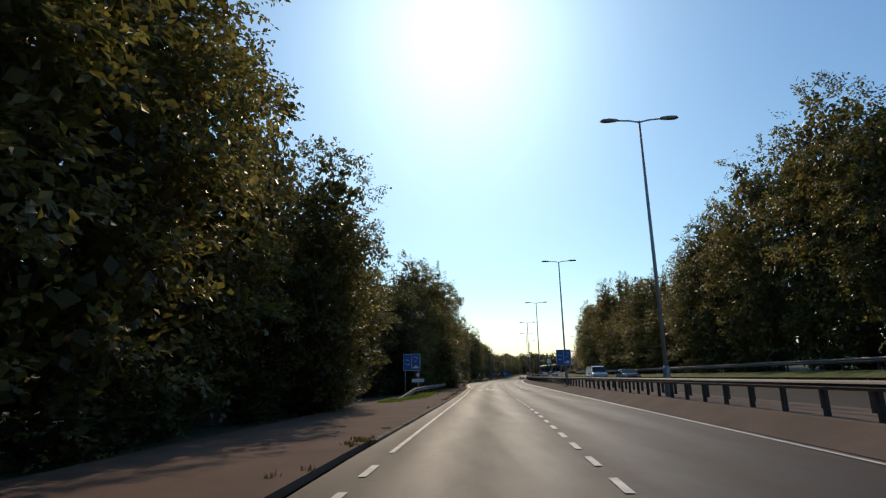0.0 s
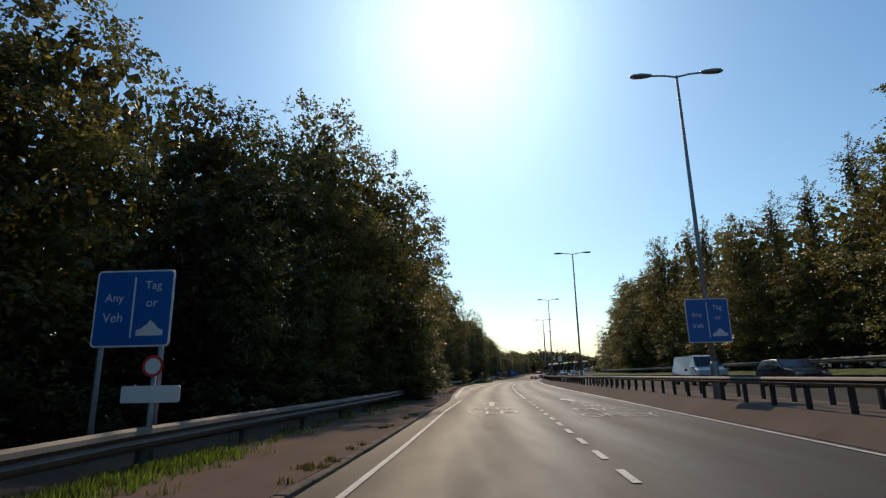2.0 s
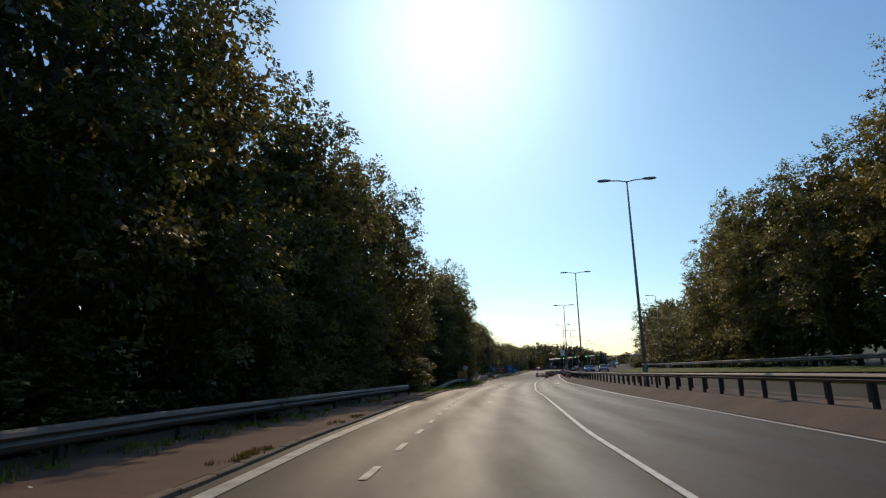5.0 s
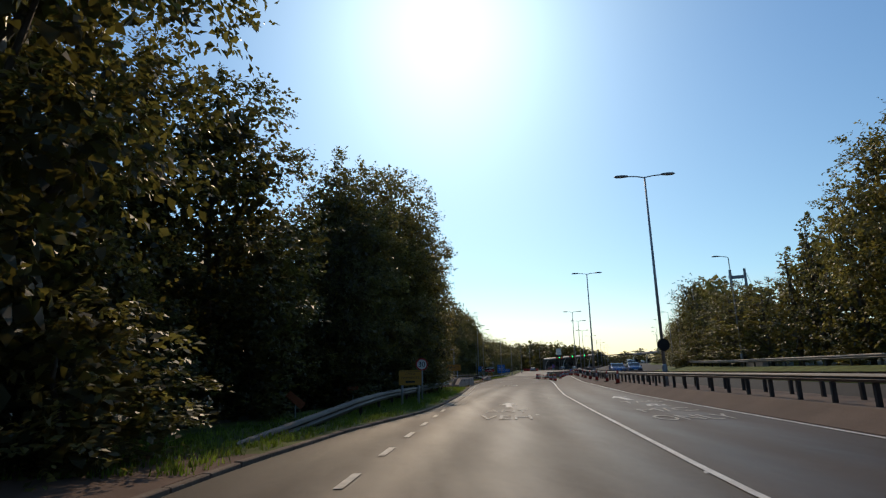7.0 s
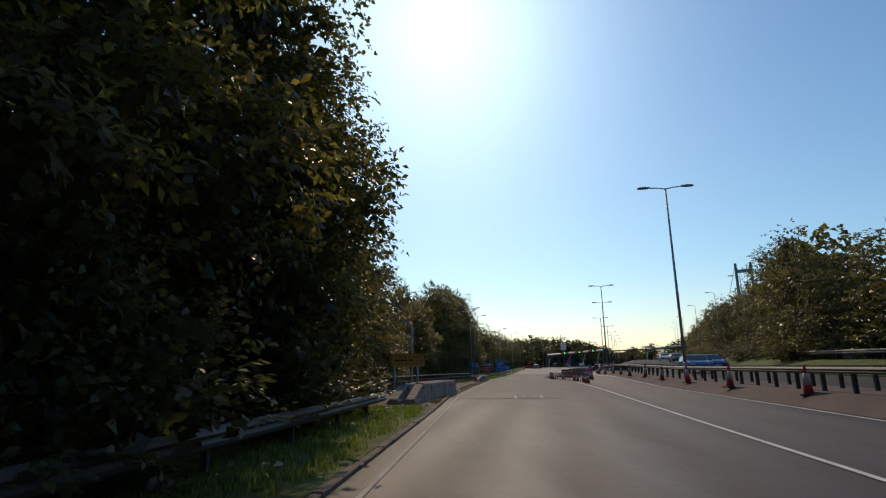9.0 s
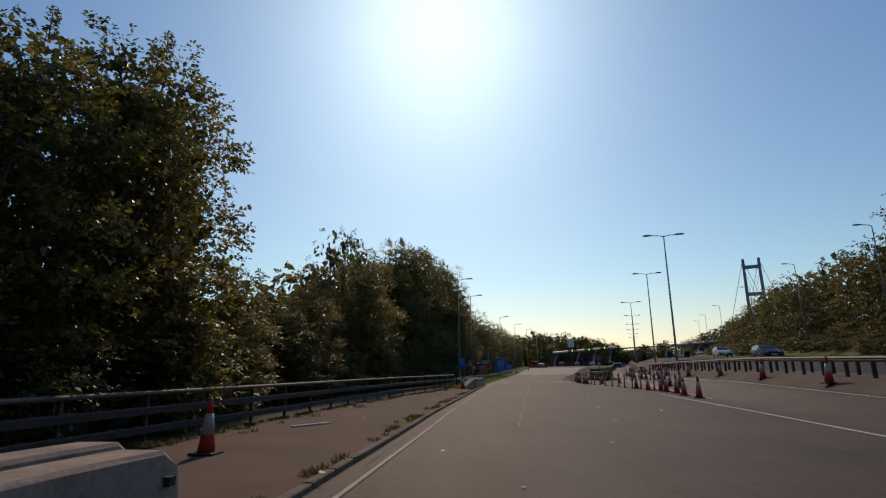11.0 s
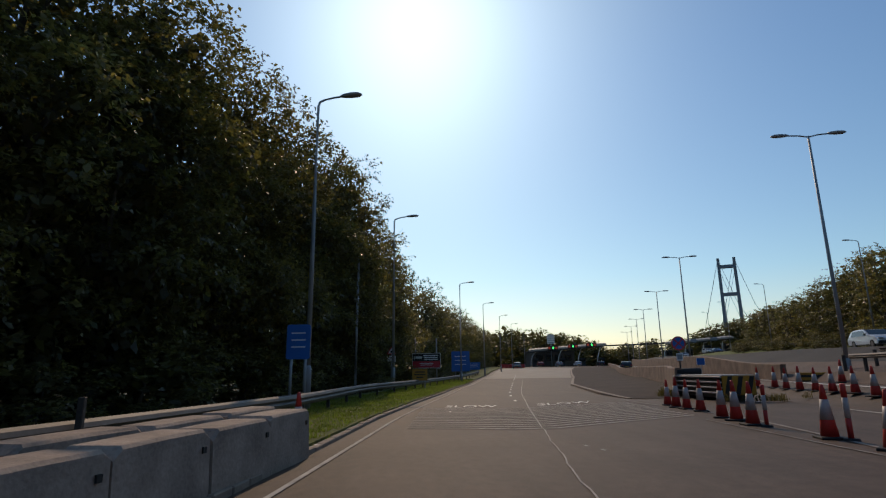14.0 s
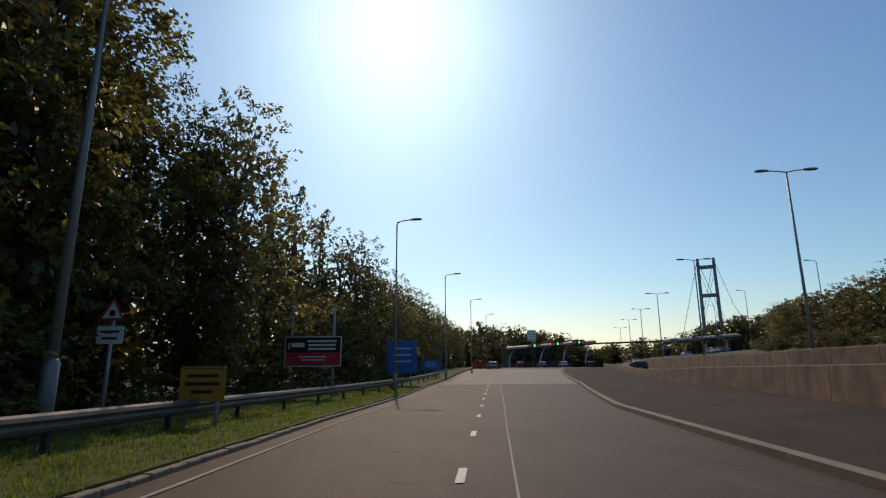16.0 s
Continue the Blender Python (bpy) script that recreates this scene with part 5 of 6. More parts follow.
# ---- vehicles ----
def car(paint_mat, label, kind_name="car", length=4.3, width=1.78, h=1.46, van=False):
    root = thing(kind_name, label, kind_name)
    hw = width / 2
    if van:
        side = [(-0.5, 0.32), (-0.5, 0.95), (-0.49, 1.9), (-0.44, 1.98), (0.22, 1.98), (0.3, 1.9), (0.4, 1.2), (0.49, 1.0), (0.5, 0.6), (0.5, 0.32)]
        glass = [(0.18, 1.2), (0.23, 1.82), (0.3, 1.82), (0.385, 1.22)]
    else:
        side = [(-0.5, 0.3), (-0.5, 0.8), (-0.47, 0.95), (-0.4, 1.32), (-0.33, 1.42), (-0.1, 1.46), (0.04, 1.42), (0.2, 1.0), (0.42, 0.86), (0.49, 0.66), (0.5, 0.3)]
        glass = [(-0.38, 0.95), (-0.34, 1.33), (-0.1, 1.38), (0.03, 1.34), (0.16, 0.97)]
    k = h / (1.98 if van else 1.46)
    bm = bmesh.new()
    rows = []
    for sx, inset in ((-1, 0.0), (-0.86, 1.0), (0.86, 1.0), (1, 0.0)):
        row = []
        for u, z in side:
            up = max(0.0, (z - 0.9) / 0.6)
            x = sx * hw * (1 - 0.16 * up * (1 if abs(sx) == 1 else 0.4))
            row.append(bm.verts.new((x, u * length * (0.985 if inset == 0 else 1.0), z * k - (0.03 if inset == 0 and z > 0.5 else 0))))
        rows.append(row)
    n = len(side)
    for p, q in zip(rows, rows[1:]):
        for i in range(n):
            bm.faces.new((p[i], p[(i + 1) % n], q[(i + 1) % n], q[i]))
    bm.faces.new(rows[0][::-1])
    bm.faces.new(rows[-1])
    body = part("body", bm, paint_mat, root, smooth=False)
    for sx in (-1, 1):
        bm = bmesh.new()
        v = []
        for u, z in glass:
            up = max(0.0, (z - 0.9) / 0.6)
            v.append(bm.verts.new((sx * (hw * (1 - 0.16 * up) + 0.006), u * length, z * k - 0.02)))
        bm.faces.new(v)
        part("side_window", bm, M_GLASS, body)
    if van:
        ends = [((0.305, 1.86), (0.4, 1.24))]
    else:
        ends = [((0.05, 1.4), (0.19, 1.02)), ((-0.395, 1.3), (-0.465, 0.97))]
    for (u0, z0), (u1, z1) in ends:
        bm = bmesh.new()
        sgn = 1 if u1 > 0 else -1
        bm.faces.new([bm.verts.new(p) for p in ((-hw * 0.78, u0 * length + sgn * 0.02, z0 * k + 0.012), (hw * 0.78, u0 * length + sgn * 0.02, z0 * k + 0.012), (hw * 0.86, u1 * length + sgn * 0.02, z1 * k + 0.012), (-hw * 0.86, u1 * length + sgn * 0.02, z1 * k + 0.012))])
        part("windscreen" if sgn > 0 else "rear_window", bm, M_GLASS, body)
    for sx in (-1, 1):
        part("headlight", boxed(sx * hw * 0.72 - 0.17, sx * hw * 0.72 + 0.17, length * 0.47, length * 0.5 + 0.01, 0.62, 0.76, 0.02), M_CONEWHITE, body)
        part("tail_light", boxed(sx * hw * 0.8 - 0.12, sx * hw * 0.8 + 0.12, -length * 0.5 - 0.01, -length * 0.48, 0.72, 0.9, 0.02), M_RED, body)
        part("wing_mirror", boxed(sx * (hw + 0.09) - 0.09, sx * (hw + 0.09) + 0.09, length * 0.15, length * 0.15 + 0.12, 0.95 * k, 1.1 * k, 0.03), M_BLACK, body)
        for u in (-0.3, 0.32):
            tyre = part("wheel", tubed([(sx * hw - 0.1, u * length, 0.31), (sx * hw + 0.02, u * length, 0.31)], 0.31, 18), M_RUBBER, root)
            part("rim", tubed([(sx * hw + 0.015, u * length, 0.31), (sx * hw + 0.03, u * length, 0.31)], 0.2, 12), M_STEEL, tyre)
    part("bumper", boxed(-hw * 0.96, hw * 0.96, length * 0.485, length * 0.508, 0.32, 0.52, 0.02), M_BLACK, body)
    part("rear_bumper", boxed(-hw * 0.96, hw * 0.96, -length * 0.508, -length * 0.485, 0.32, 0.52, 0.02), M_BLACK, body)
    part("plate_bar", boxed(-0.26, 0.26, -length * 0.512, -length * 0.505, 0.54, 0.65), M_YELLOW, body)
    part("plate_bar", boxed(-0.26, 0.26, length * 0.508, length * 0.513, 0.4, 0.51), M_WHITE, body)
    return root


def paintwork(name, c):
    return material(name, c, 0.25, metal=0.2, var=0.06, scale=2, fine=20, bump=0, spec=0.6)


P_DARK, P_WHITE, P_BLUE, P_SILVER, P_RED = paintwork("car_black", (0.015, 0.017, 0.02)), paintwork("car_white", (0.7, 0.7, 0.7)), paintwork("car_blue", (0.02, 0.09, 0.25)), paintwork("car_silver", (0.3, 0.31, 0.32)), paintwork("car_red", (0.25, 0.03, 0.03))


def place_car(mat, label, x, y, yaw, **k):
    c = car(mat, label, **k)
    c.matrix_basis = turned(x, y, height(x, y) + 0.005, yaw)
    return c


def opp(y, lane):
    return LAMPS(y) + lane


place_car(P_WHITE, "white panel van on the far carriageway", opp(72, 6.4), 72, 175, kind_name="van", length=5.0, width=1.95, h=1.95, van=True)
place_car(P_DARK, "dark hatchback on the far carriageway", opp(64, 8.6), 64, 175)
place_car(P_BLUE, "blue car on the far carriageway", opp(190, 4.2), 190, 166)
place_car(P_BLUE, "bright blue car on the far carriageway", opp(196, 7.4), 196, 166)
place_car(P_DARK, "black car on the far carriageway", opp(228, 11.0), 228, 164)
place_car(P_WHITE, "white car climbing away from the toll plaza", opp(252, 12.0), 252, 162)
place_car(P_DARK, "dark car in the lane beside the retaining wall", 67.0, 306, -20)
place_car(P_SILVER, "silver car approaching the toll booths", 57.2, 345, -16)
for mat, lab, x, y in ((P_RED, "dark red car queueing at a booth", 70.5, 372), (P_SILVER, "silver car queueing at a booth", 76.5, 373), (P_WHITE, "white car queueing at a booth", 82.5, 374), (P_DARK, "black car queueing at a booth", 88.0, 370)):
    place_car(mat, lab, x, y, -9)
for mat, lab, x, y in ((P_SILVER, "silver car leaving the far booths", 112, 366), (P_WHITE, "white car leaving the far booths", 118, 364), (P_BLUE, "blue car leaving the far booths", 124, 369)):
    place_car(mat, lab, x, y, 170)


# ---- trees ----
ROADWARD = np.array([0.75, -0.66])      # the side of a tree that grows towards the light of the road


def unit(v):
    return v / np.maximum(np.linalg.norm(v, axis=-1), 1e-6)[..., None]


def blades(base, along, normal, length, width):
    """Folded leaf blades from their stalks: four points each."""
    along = unit(along)
    side = unit(np.cross(normal, along))
    up = unit(np.cross(along, side))
    l, w = length[:, None], width[:, None]
    mid = base + along * l * 0.5
    return np.stack([base, mid + side * w + up * w * 0.35, base + along * l - up * w * 0.3, mid - side * w + up * w * 0.35], 1)


def sprays(rg, start, out, reach, per, size):
    """Twigs at the points start that grow along out, each with two ranks of leaves and a tone of its own."""
    n = len(start)
    axis = unit(out * np.array([1, 1, 0.55]) + 0.38 * rg.normal(size=(n, 3)) + np.array([0, 0, 0.05]))
    normal = unit(np.array([0, 0, 0.85]) + 0.55 * out + 0.3 * rg.normal(size=(n, 3)))
    side = unit(np.cross(normal, axis))
    s = (np.arange(per) + rg.random((n, per))) / per
    sgn = np.where(np.arange(per) % 2 == 0, 1.0, -1.0)[None, :] * np.ones((n, 1))
    bow = (reach[:, None] * s) ** 2 * rg.uniform(-0.05, 0.3, (n, 1))
    p = start[:, None] + axis[:, None] * (reach[:, None] * s)[..., None] + side[:, None] * (sgn * rg.random((n, per)) * 0.2 * reach[:, None] * (1.1 - s))[..., None]
    p[..., 2] -= bow
    p += rg.normal(size=p.shape) * 0.03
    along = side[:, None] * (sgn * 0.8)[..., None] + axis[:, None] * 0.65 + 0.35 * rg.normal(size=p.shape) + np.array([0, 0, -0.15])
    nrm = normal[:, None] + 0.42 * rg.normal(size=p.shape)
    ln = size * (0.6 + 0.8 * rg.random(n * per))
    v = blades(p.reshape(-1, 3), along.reshape(-1, 3), nrm.reshape(-1, 3), ln, ln * rg.uniform(0.24, 0.36, n * per))
    tone = np.repeat(np.clip(rg.normal(0, 0.22, n), -0.45, 0.5), per)
    return v, tone


def crown_mesh(name, v, mat, tone=None):
    """A mesh of loose four-cornered blades, with a tone for each."""
    v = v.reshape(-1, 3)
    n = len(v) // 4
    me = bpy.data.meshes.new(name)
    me.vertices.add(len(v))
    me.vertices.foreach_set("co", v.astype(np.float32).ravel())
    me.loops.add(n * 4)
    me.loops.foreach_set("vertex_index", np.arange(n * 4, dtype=np.int32))
    me.polygons.add(n)
    me.polygons.foreach_set("loop_start", (np.arange(n) * 4).astype(np.int32))
    me.polygons.foreach_set("loop_total", np.full(n, 4, np.int32))
    me.materials.append(mat)
    me.update(calc_edges=True)
    if tone is not None:
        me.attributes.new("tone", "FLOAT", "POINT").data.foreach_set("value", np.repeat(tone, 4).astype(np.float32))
    return me


def dome(u, spire):
    """Half-width of a crown at the share u of its height."""
    if spire:
        return (1 - u) ** 0.75 * (0.55 + 0.45 * min(1, u / 0.2)) + 0.1
    return max(0.1, 1 - (abs(u - 0.4) / 0.64) ** 2.5) ** 0.5 * (0.8 + 0.2 * min(1, u / 0.25))


def tree(seed, h, r, low, lobes, twigs, per, size, core, mat, label, spire=0.0, name="tree", shoots=4):
    """A tree of height h and crown radius r: boughs that end in rounded masses of leafy sprays, with dark gaps between them."""
    rg = np.random.default_rng(seed)
    root = thing(name, label, "tree" if name == "tree" else "shrub", "roadside trees" if name == "tree" else "roadside shrubs")
    c, q = [], []
    for k in range(lobes):
        u = (k + 0.5) / lobes
        env = dome(u, spire)
        ang = k * 2.4 + rg.uniform(-0.6, 0.6)
        lr = r * rg.uniform(0.24, 0.44) * (0.6 + 0.4 * env)
        off = max(0.0, r * env * rg.uniform(0.8, 1.08) - lr)
        c.append((off * math.cos(ang), off * math.sin(ang), min(low + (h - low) * (0.04 + 0.92 * u), h - lr * 0.6)))
        q.append((lr, lr, lr * rg.uniform(0.6, 0.85)))
    c, q = np.array(c), np.array(q)
    # more twigs on the side towards the road, few inside the crown
    n = twigs * 4
    w = q[:, 0] ** 2
    pick = rg.choice(lobes, n, p=w / w.sum())
    d = unit(rg.normal(size=(n, 3)))
    d[:, 2] = np.where((d[:, 2] < 0) & (rg.random(n) < 0.5), -d[:, 2], d[:, 2])
    p = c[pick] + d * q[pick] * rg.uniform(0.7, 1.04, (n, 1))
    face = (p[:, :2] @ ROADWARD) / r
    outer = np.linalg.norm(p[:, :2], axis=1) / r + 1.6 * np.maximum(0, p[:, 2] / h - 0.8)
    keep = rg.random(n) < np.clip(0.25 + 0.9 * face + 0.3 * d[:, 2], 0.12, 1) * np.clip(outer * 1.6 - 0.35, 0.05, 1)
    p, d = p[keep][:twigs], d[keep][:twigs]
    out = unit(d + 0.7 * np.concatenate([p[:, :2] / r, np.zeros((len(p), 1))], 1))
    v, tone = sprays(rg, p, out, rg.uniform(0.35, 0.85, len(p)) * (r / 3.2) ** 0.5, per, size)
    bm = tubed([(0, 0, -0.4), (0.05, 0, h * 0.2), (rg.uniform(-0.25, 0.25), rg.uniform(-0.25, 0.25), h * 0.55), (rg.uniform(-0.3, 0.3), rg.uniform(-0.3, 0.3), h * 0.88)], [0.02 * h, 0.016 * h, 0.01 * h, 0.003 * h], 7)
    for k in range(0, lobes, 2 if twigs > 300 else 4):
        z0 = max(0.12 * h, c[k][2] - 0.25 * h)
        tube(bm, [(0, 0, z0), tuple(c[k] * np.array([0.5, 0.5, 0]) + np.array([0, 0, (z0 + c[k][2]) / 2 + 0.1])), tuple(c[k])], [0.007 * h, 0.005 * h, 0.002 * h], 5)
    # shoots that stand out of the top and the sides
    sv, st = [v], [tone]
    for k in range(shoots):
        top = c[rg.integers(int(lobes * 0.55), lobes)]
        lean = unit(np.array([*(0.45 * rg.normal(size=2) + 0.25 * top[:2] / r), 1.0]))
        ln = rg.uniform(0.5, 1.3) * r / 3.2
        a = top + np.array([0, 0, 0.4 * r / 3.2])
        tube(bm, [tuple(a), tuple(a + lean * ln)], [0.02, 0.006], 4)
        m = 16
        st_p = a + lean * (ln * np.linspace(0.25, 1.0, m))[:, None]
        o = unit(np.concatenate([rg.normal(size=(m, 2)), np.full((m, 1), 0.5)], 1))
        b, t = sprays(rg, st_p, o, rg.uniform(0.12, 0.32, m) * np.linspace(1.3, 0.6, m), max(4, per // 2), size * 0.85)
        sv.append(b)
        st.append(t)
    # the leaves inside, which close the crown, with its inner shade painted in
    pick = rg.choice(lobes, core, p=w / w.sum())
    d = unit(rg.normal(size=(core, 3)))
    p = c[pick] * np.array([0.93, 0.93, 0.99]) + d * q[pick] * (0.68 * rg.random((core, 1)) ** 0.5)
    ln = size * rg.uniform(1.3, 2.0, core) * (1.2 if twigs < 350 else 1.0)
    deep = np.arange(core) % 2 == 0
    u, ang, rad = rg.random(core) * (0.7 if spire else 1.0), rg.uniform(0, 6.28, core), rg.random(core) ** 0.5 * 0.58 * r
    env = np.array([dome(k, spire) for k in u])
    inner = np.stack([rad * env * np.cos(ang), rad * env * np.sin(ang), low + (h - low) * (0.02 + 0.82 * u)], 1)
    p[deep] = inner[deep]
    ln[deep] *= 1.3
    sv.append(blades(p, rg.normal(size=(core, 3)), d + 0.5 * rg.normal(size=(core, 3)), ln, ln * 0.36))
    # one darker tone puts the crown's shade into these leaves' colour
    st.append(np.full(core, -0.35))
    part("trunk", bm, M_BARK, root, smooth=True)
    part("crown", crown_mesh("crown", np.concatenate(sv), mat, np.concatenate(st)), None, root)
    return root


T = [tree(11 + i, 12, r, low, nl, tw, 12, s, 3800, mat, lab, sp, shoots=sh) for i, (r, low, nl, tw, s, mat, lab, sp, sh) in enumerate((
    (3.3, 0.5, 30, 820, 0.155, M_LEAF, "tall broadleaf tree in dense dark green leaf", 0, 2),
    (3.2, 0.6, 24, 860, 0.14, M_LEAF2, "tall broadleaf tree with olive sunlit leaf edges", 0, 3),
    (3.4, 0.8, 28, 820, 0.16, M_LEAF3, "tall dark-leaved tree with a full crown", 0, 1),
    (2.9, 0.8, 34, 860, 0.13, M_LEAF2, "slender birch-like tree with a feathery top", 1, 4),
    (3.2, 0.5, 26, 840, 0.15, M_LEAF, "broad tree with heaped boughs of dull green leaf", 0, 2)))]
SH = [tree(31 + i, 4.0, 2.1, 0.05, 12, 140, 9, 0.15, 480, (M_LEAF, M_LEAF3, M_LEAF3)[i], "leafy roadside shrub growing under the trees", 0, "shrub", 2) for i in range(3)]
FAR = [tree(51 + i, 12, 4.2, 0.3, 18, 120, 9, 0.46, 220, (M_LEAF3, M_LEAF)[i], "distant broadleaf tree in a dark wood", 0, shoots=0) for i in range(2)]
MID = [tree(71 + i, 12, 3.6, 0.4, 22 + 4 * i, 400, 10, 0.2, 900, (M_LEAF3, M_LEAF, M_LEAF3)[i], "broadleaf tree in dark green leaf beside the road", i == 2, shoots=2) for i in range(3)]
BACK = [tree(81 + i, 12, 3.6, 0.4, 20 + 4 * i, 210, 9, 0.27, 520, (M_LEAF3, M_LEAF)[i], "broadleaf tree in dark green leaf behind the front row", 0, shoots=2) for i in range(2)]
used = set()


def plant(proto, x, y, h, base_h, yaw, wide=1.0):
    z = height(x, y) - 0.08
    m = Matrix.Translation((x, y, z)) @ Matrix.Rotation(yaw, 4, "Z") @ Matrix.Diagonal((wide, wide, h / base_h, 1))
    if proto.name not in used:
        used.add(proto.name)
        proto.matrix_basis = m
    else:
        copy_thing(proto, m @ Matrix.Diagonal((1 / proto.scale[0], 1 / proto.scale[1], 1 / proto.scale[2], 1)))


rg = random.Random(5)
# the wood beside the near carriageway: its undergrowth's distance from the kerb; for each tree of the front row its height, its crown's
# distance from the kerb and the height of the tree behind it
OFF = line((-40, 3.8), (8, 4.2), (14, 4.7), (25, 4.9), (29, 5.5), (34, 5.7), (50, 5.2), (58, 4.4), (64, 3.0), (80, 3.3), (86, 5.4), (96, 5.2), (102, 4.6), (112, 3.9), (126, 3.9), (132, 5.6), (142, 4.8), (145, 4.0), (148, 2.9), (158, 2.9), (164, 3.2), (166, 3.8), (168, 5.4), (170, 6.8), (190, 7.2), (196, 9.0), (205, 8.2), (215, 8.0), (222, 8.2), (236, 8.4), (241, 7.6), (252, 7.4), (258, 7.2), (345, 7.3))
TALL = [14.7, 14.7, 14.7, 14.7, 14.7, 14.7, 14.7, 14.7, 14.7, 14.7, 14.7, 14.4, 14, 13.5, 11.4, 10.2, 10.2, 9.1, 8, 7.9, 7.8, 10.5, 9.6, 10.2, 9.8, 14.3, 13.8, 14.4, 10.1, 10.5,
        11.5, 15.7, 13.7, 8.5, 9.1, 8.8, 10.3, 15.5, 15.6, 12.7, 13.3, 16.5, 14.4, 14.2, 16.5, 15.6, 13, 11.3, 11.7, 7.4, 11, 12.9, 13.2, 12.3, 15.5, 13.3, 12.6, 12.6, 12.6, 13.9,
        13.8, 7.3, 8.3, 8.9, 10.7, 11.9, 4.9, 4.6, 4.7, 6.1, 4.4, 9.1, 9.7, 5.7, 10.9, 10.9, 13.9, 14.6, 15.2, 15.5, 15.7, 15.2, 15.1, 16.2, 14.7, 13.6, 11.5]
EDGE = [2, 2, 2, 2.1, 2.1, 2.1, 2.1, 2.2, 2.2, 2.2, 2.3, 2.6, 3.5, 3.3, 1.6, 2.3, 3.5, 6, 6, 5.9, 5.8, 5, 3.3, 3.1, 2.7, 2.4, 1.8, 0.2, 1.1, 1.2,
        1.3, 0.2, 2, 3, 2.2, 3.3, 3.3, 3.3, 2, 2.5, 2.2, 2.3, 1.9, 1.9, 1.9, 0.5, 2.4, 3.3, 2.8, 3.2, 2.2, 2, 1.1, 0.9, 0.7, 0.5, 1.1, 1.2, 2.8, 4.9,
        4.9, 5, 5.1, 5.1, 4.7, 6, 5.8, 7.6, 6.7, 6.6, 6.2, 6.7, 5.4, 6, 6.6, 5.6, 5, 4.4, 5.1, 4.7, 4.6, 4.3, 4.2, 3.5, 4.1, 4.7, 4]
REAR = [14.3, 14.3, 14.3, 14.3, 14.2, 14.2, 14.2, 14.2, 14.1, 14.1, 14.1, 14.1, 14.1, 14, 11.8, 14.6, 16, 14, 12.9, 11.9, 11.7, 11.6, 11.5, 12.1, 11.1, 11.4, 12.1, 12.6, 13.3, 13.9,
        14, 14, 14.1, 14.1, 13.9, 12.2, 11, 12.5, 12.9, 12.9, 13, 13.3, 13.3, 13.4, 13.2, 13.9, 14.2, 13.1, 10.1, 8.6, 8.6, 9.1, 10.1, 12.3, 13.2, 13.7, 13.5, 13.6, 13.7, 13.7,
        13.8, 13.9, 13.5, 10.7, 9.2, 12.6, 10.8, 7.8, 6.6, 6.1, 4.8, 4.9, 9.6, 8, 13.8, 14, 11.1, 12.7, 15, 13.9, 13.9, 13.9, 13.9, 13.9, 13.9, 13.9, 13.9]
behind = []      # the inner trees of both woods: place, height, width
for k, (h, edge, rear) in enumerate(zip(TALL, EDGE, REAR)):
    rk = random.Random(700 + k)
    y, u, pick, yaw, yaw2, kind, dy = -24 + 3.3 * k + rk.uniform(-0.5, 0.5), rk.uniform(0.88, 1.12), rk.choice((0, 0, 1, 2, 2, 4, 4, 3)), rk.uniform(-0.6, 0.6), rk.uniform(-0.7, 0.7), rk.randrange(2), rk.uniform(-0.8, 0.8)
    R = min(3.7, max(1.9, 0.27 * h * u))
    x = KERB_L(y) - edge - R
    plant(T[pick], x, y, h, 12.0, yaw, R / 3.25)
    plant(BACK[kind], x - 1.3 * R, y + dy, rear, 12.0, yaw2, R / 3.6)
    behind.append((x - 2.6 * R, y, min(rear, 13.0) * 0.82, 0.9))
    for j in range(2 if y < 130 or 174 < y < 216 else 1):
        plant(SH[rk.randrange(3)], x + R - 2.1 + rk.uniform(-0.5, 0.0 if 28 < y < 46 else 0.4) - (1.0 if y < 28 else 0), y + rk.uniform(-0.2, 2.2) + 1.6 * j - 1.6, min(h * 0.5, rk.uniform(1.5, 3.1)), 4.0, rk.uniform(-0.7, 0.7), rk.uniform(0.74, 0.98))
rf = random.Random(900)
y = 264.6
while y < 392:
    h = (12.8 + 2.0 * max(0, 1 - (y - 264) / 40)) * rf.uniform(0.9, 1.0)
    R = min(3.7, 0.27 * h)
    x = KERB_L(y) - OFF(y) + 3.4 - R - rf.choice((0, 0.3, 0.6))
    plant(MID[rf.randrange(3)], x, y, h, 12.0, rf.uniform(-0.6, 0.6), R / 3.6)
    behind.append((x - 2.0 * R, y, 10.0, 0.9))
    plant(SH[rf.randrange(3)], x + R - 1.9, y + rf.uniform(-1, 1), rf.uniform(1.5, 2.8), 4.0, rf.uniform(-0.7, 0.7), 0.9)
    y += rf.uniform(4.2, 5.6)
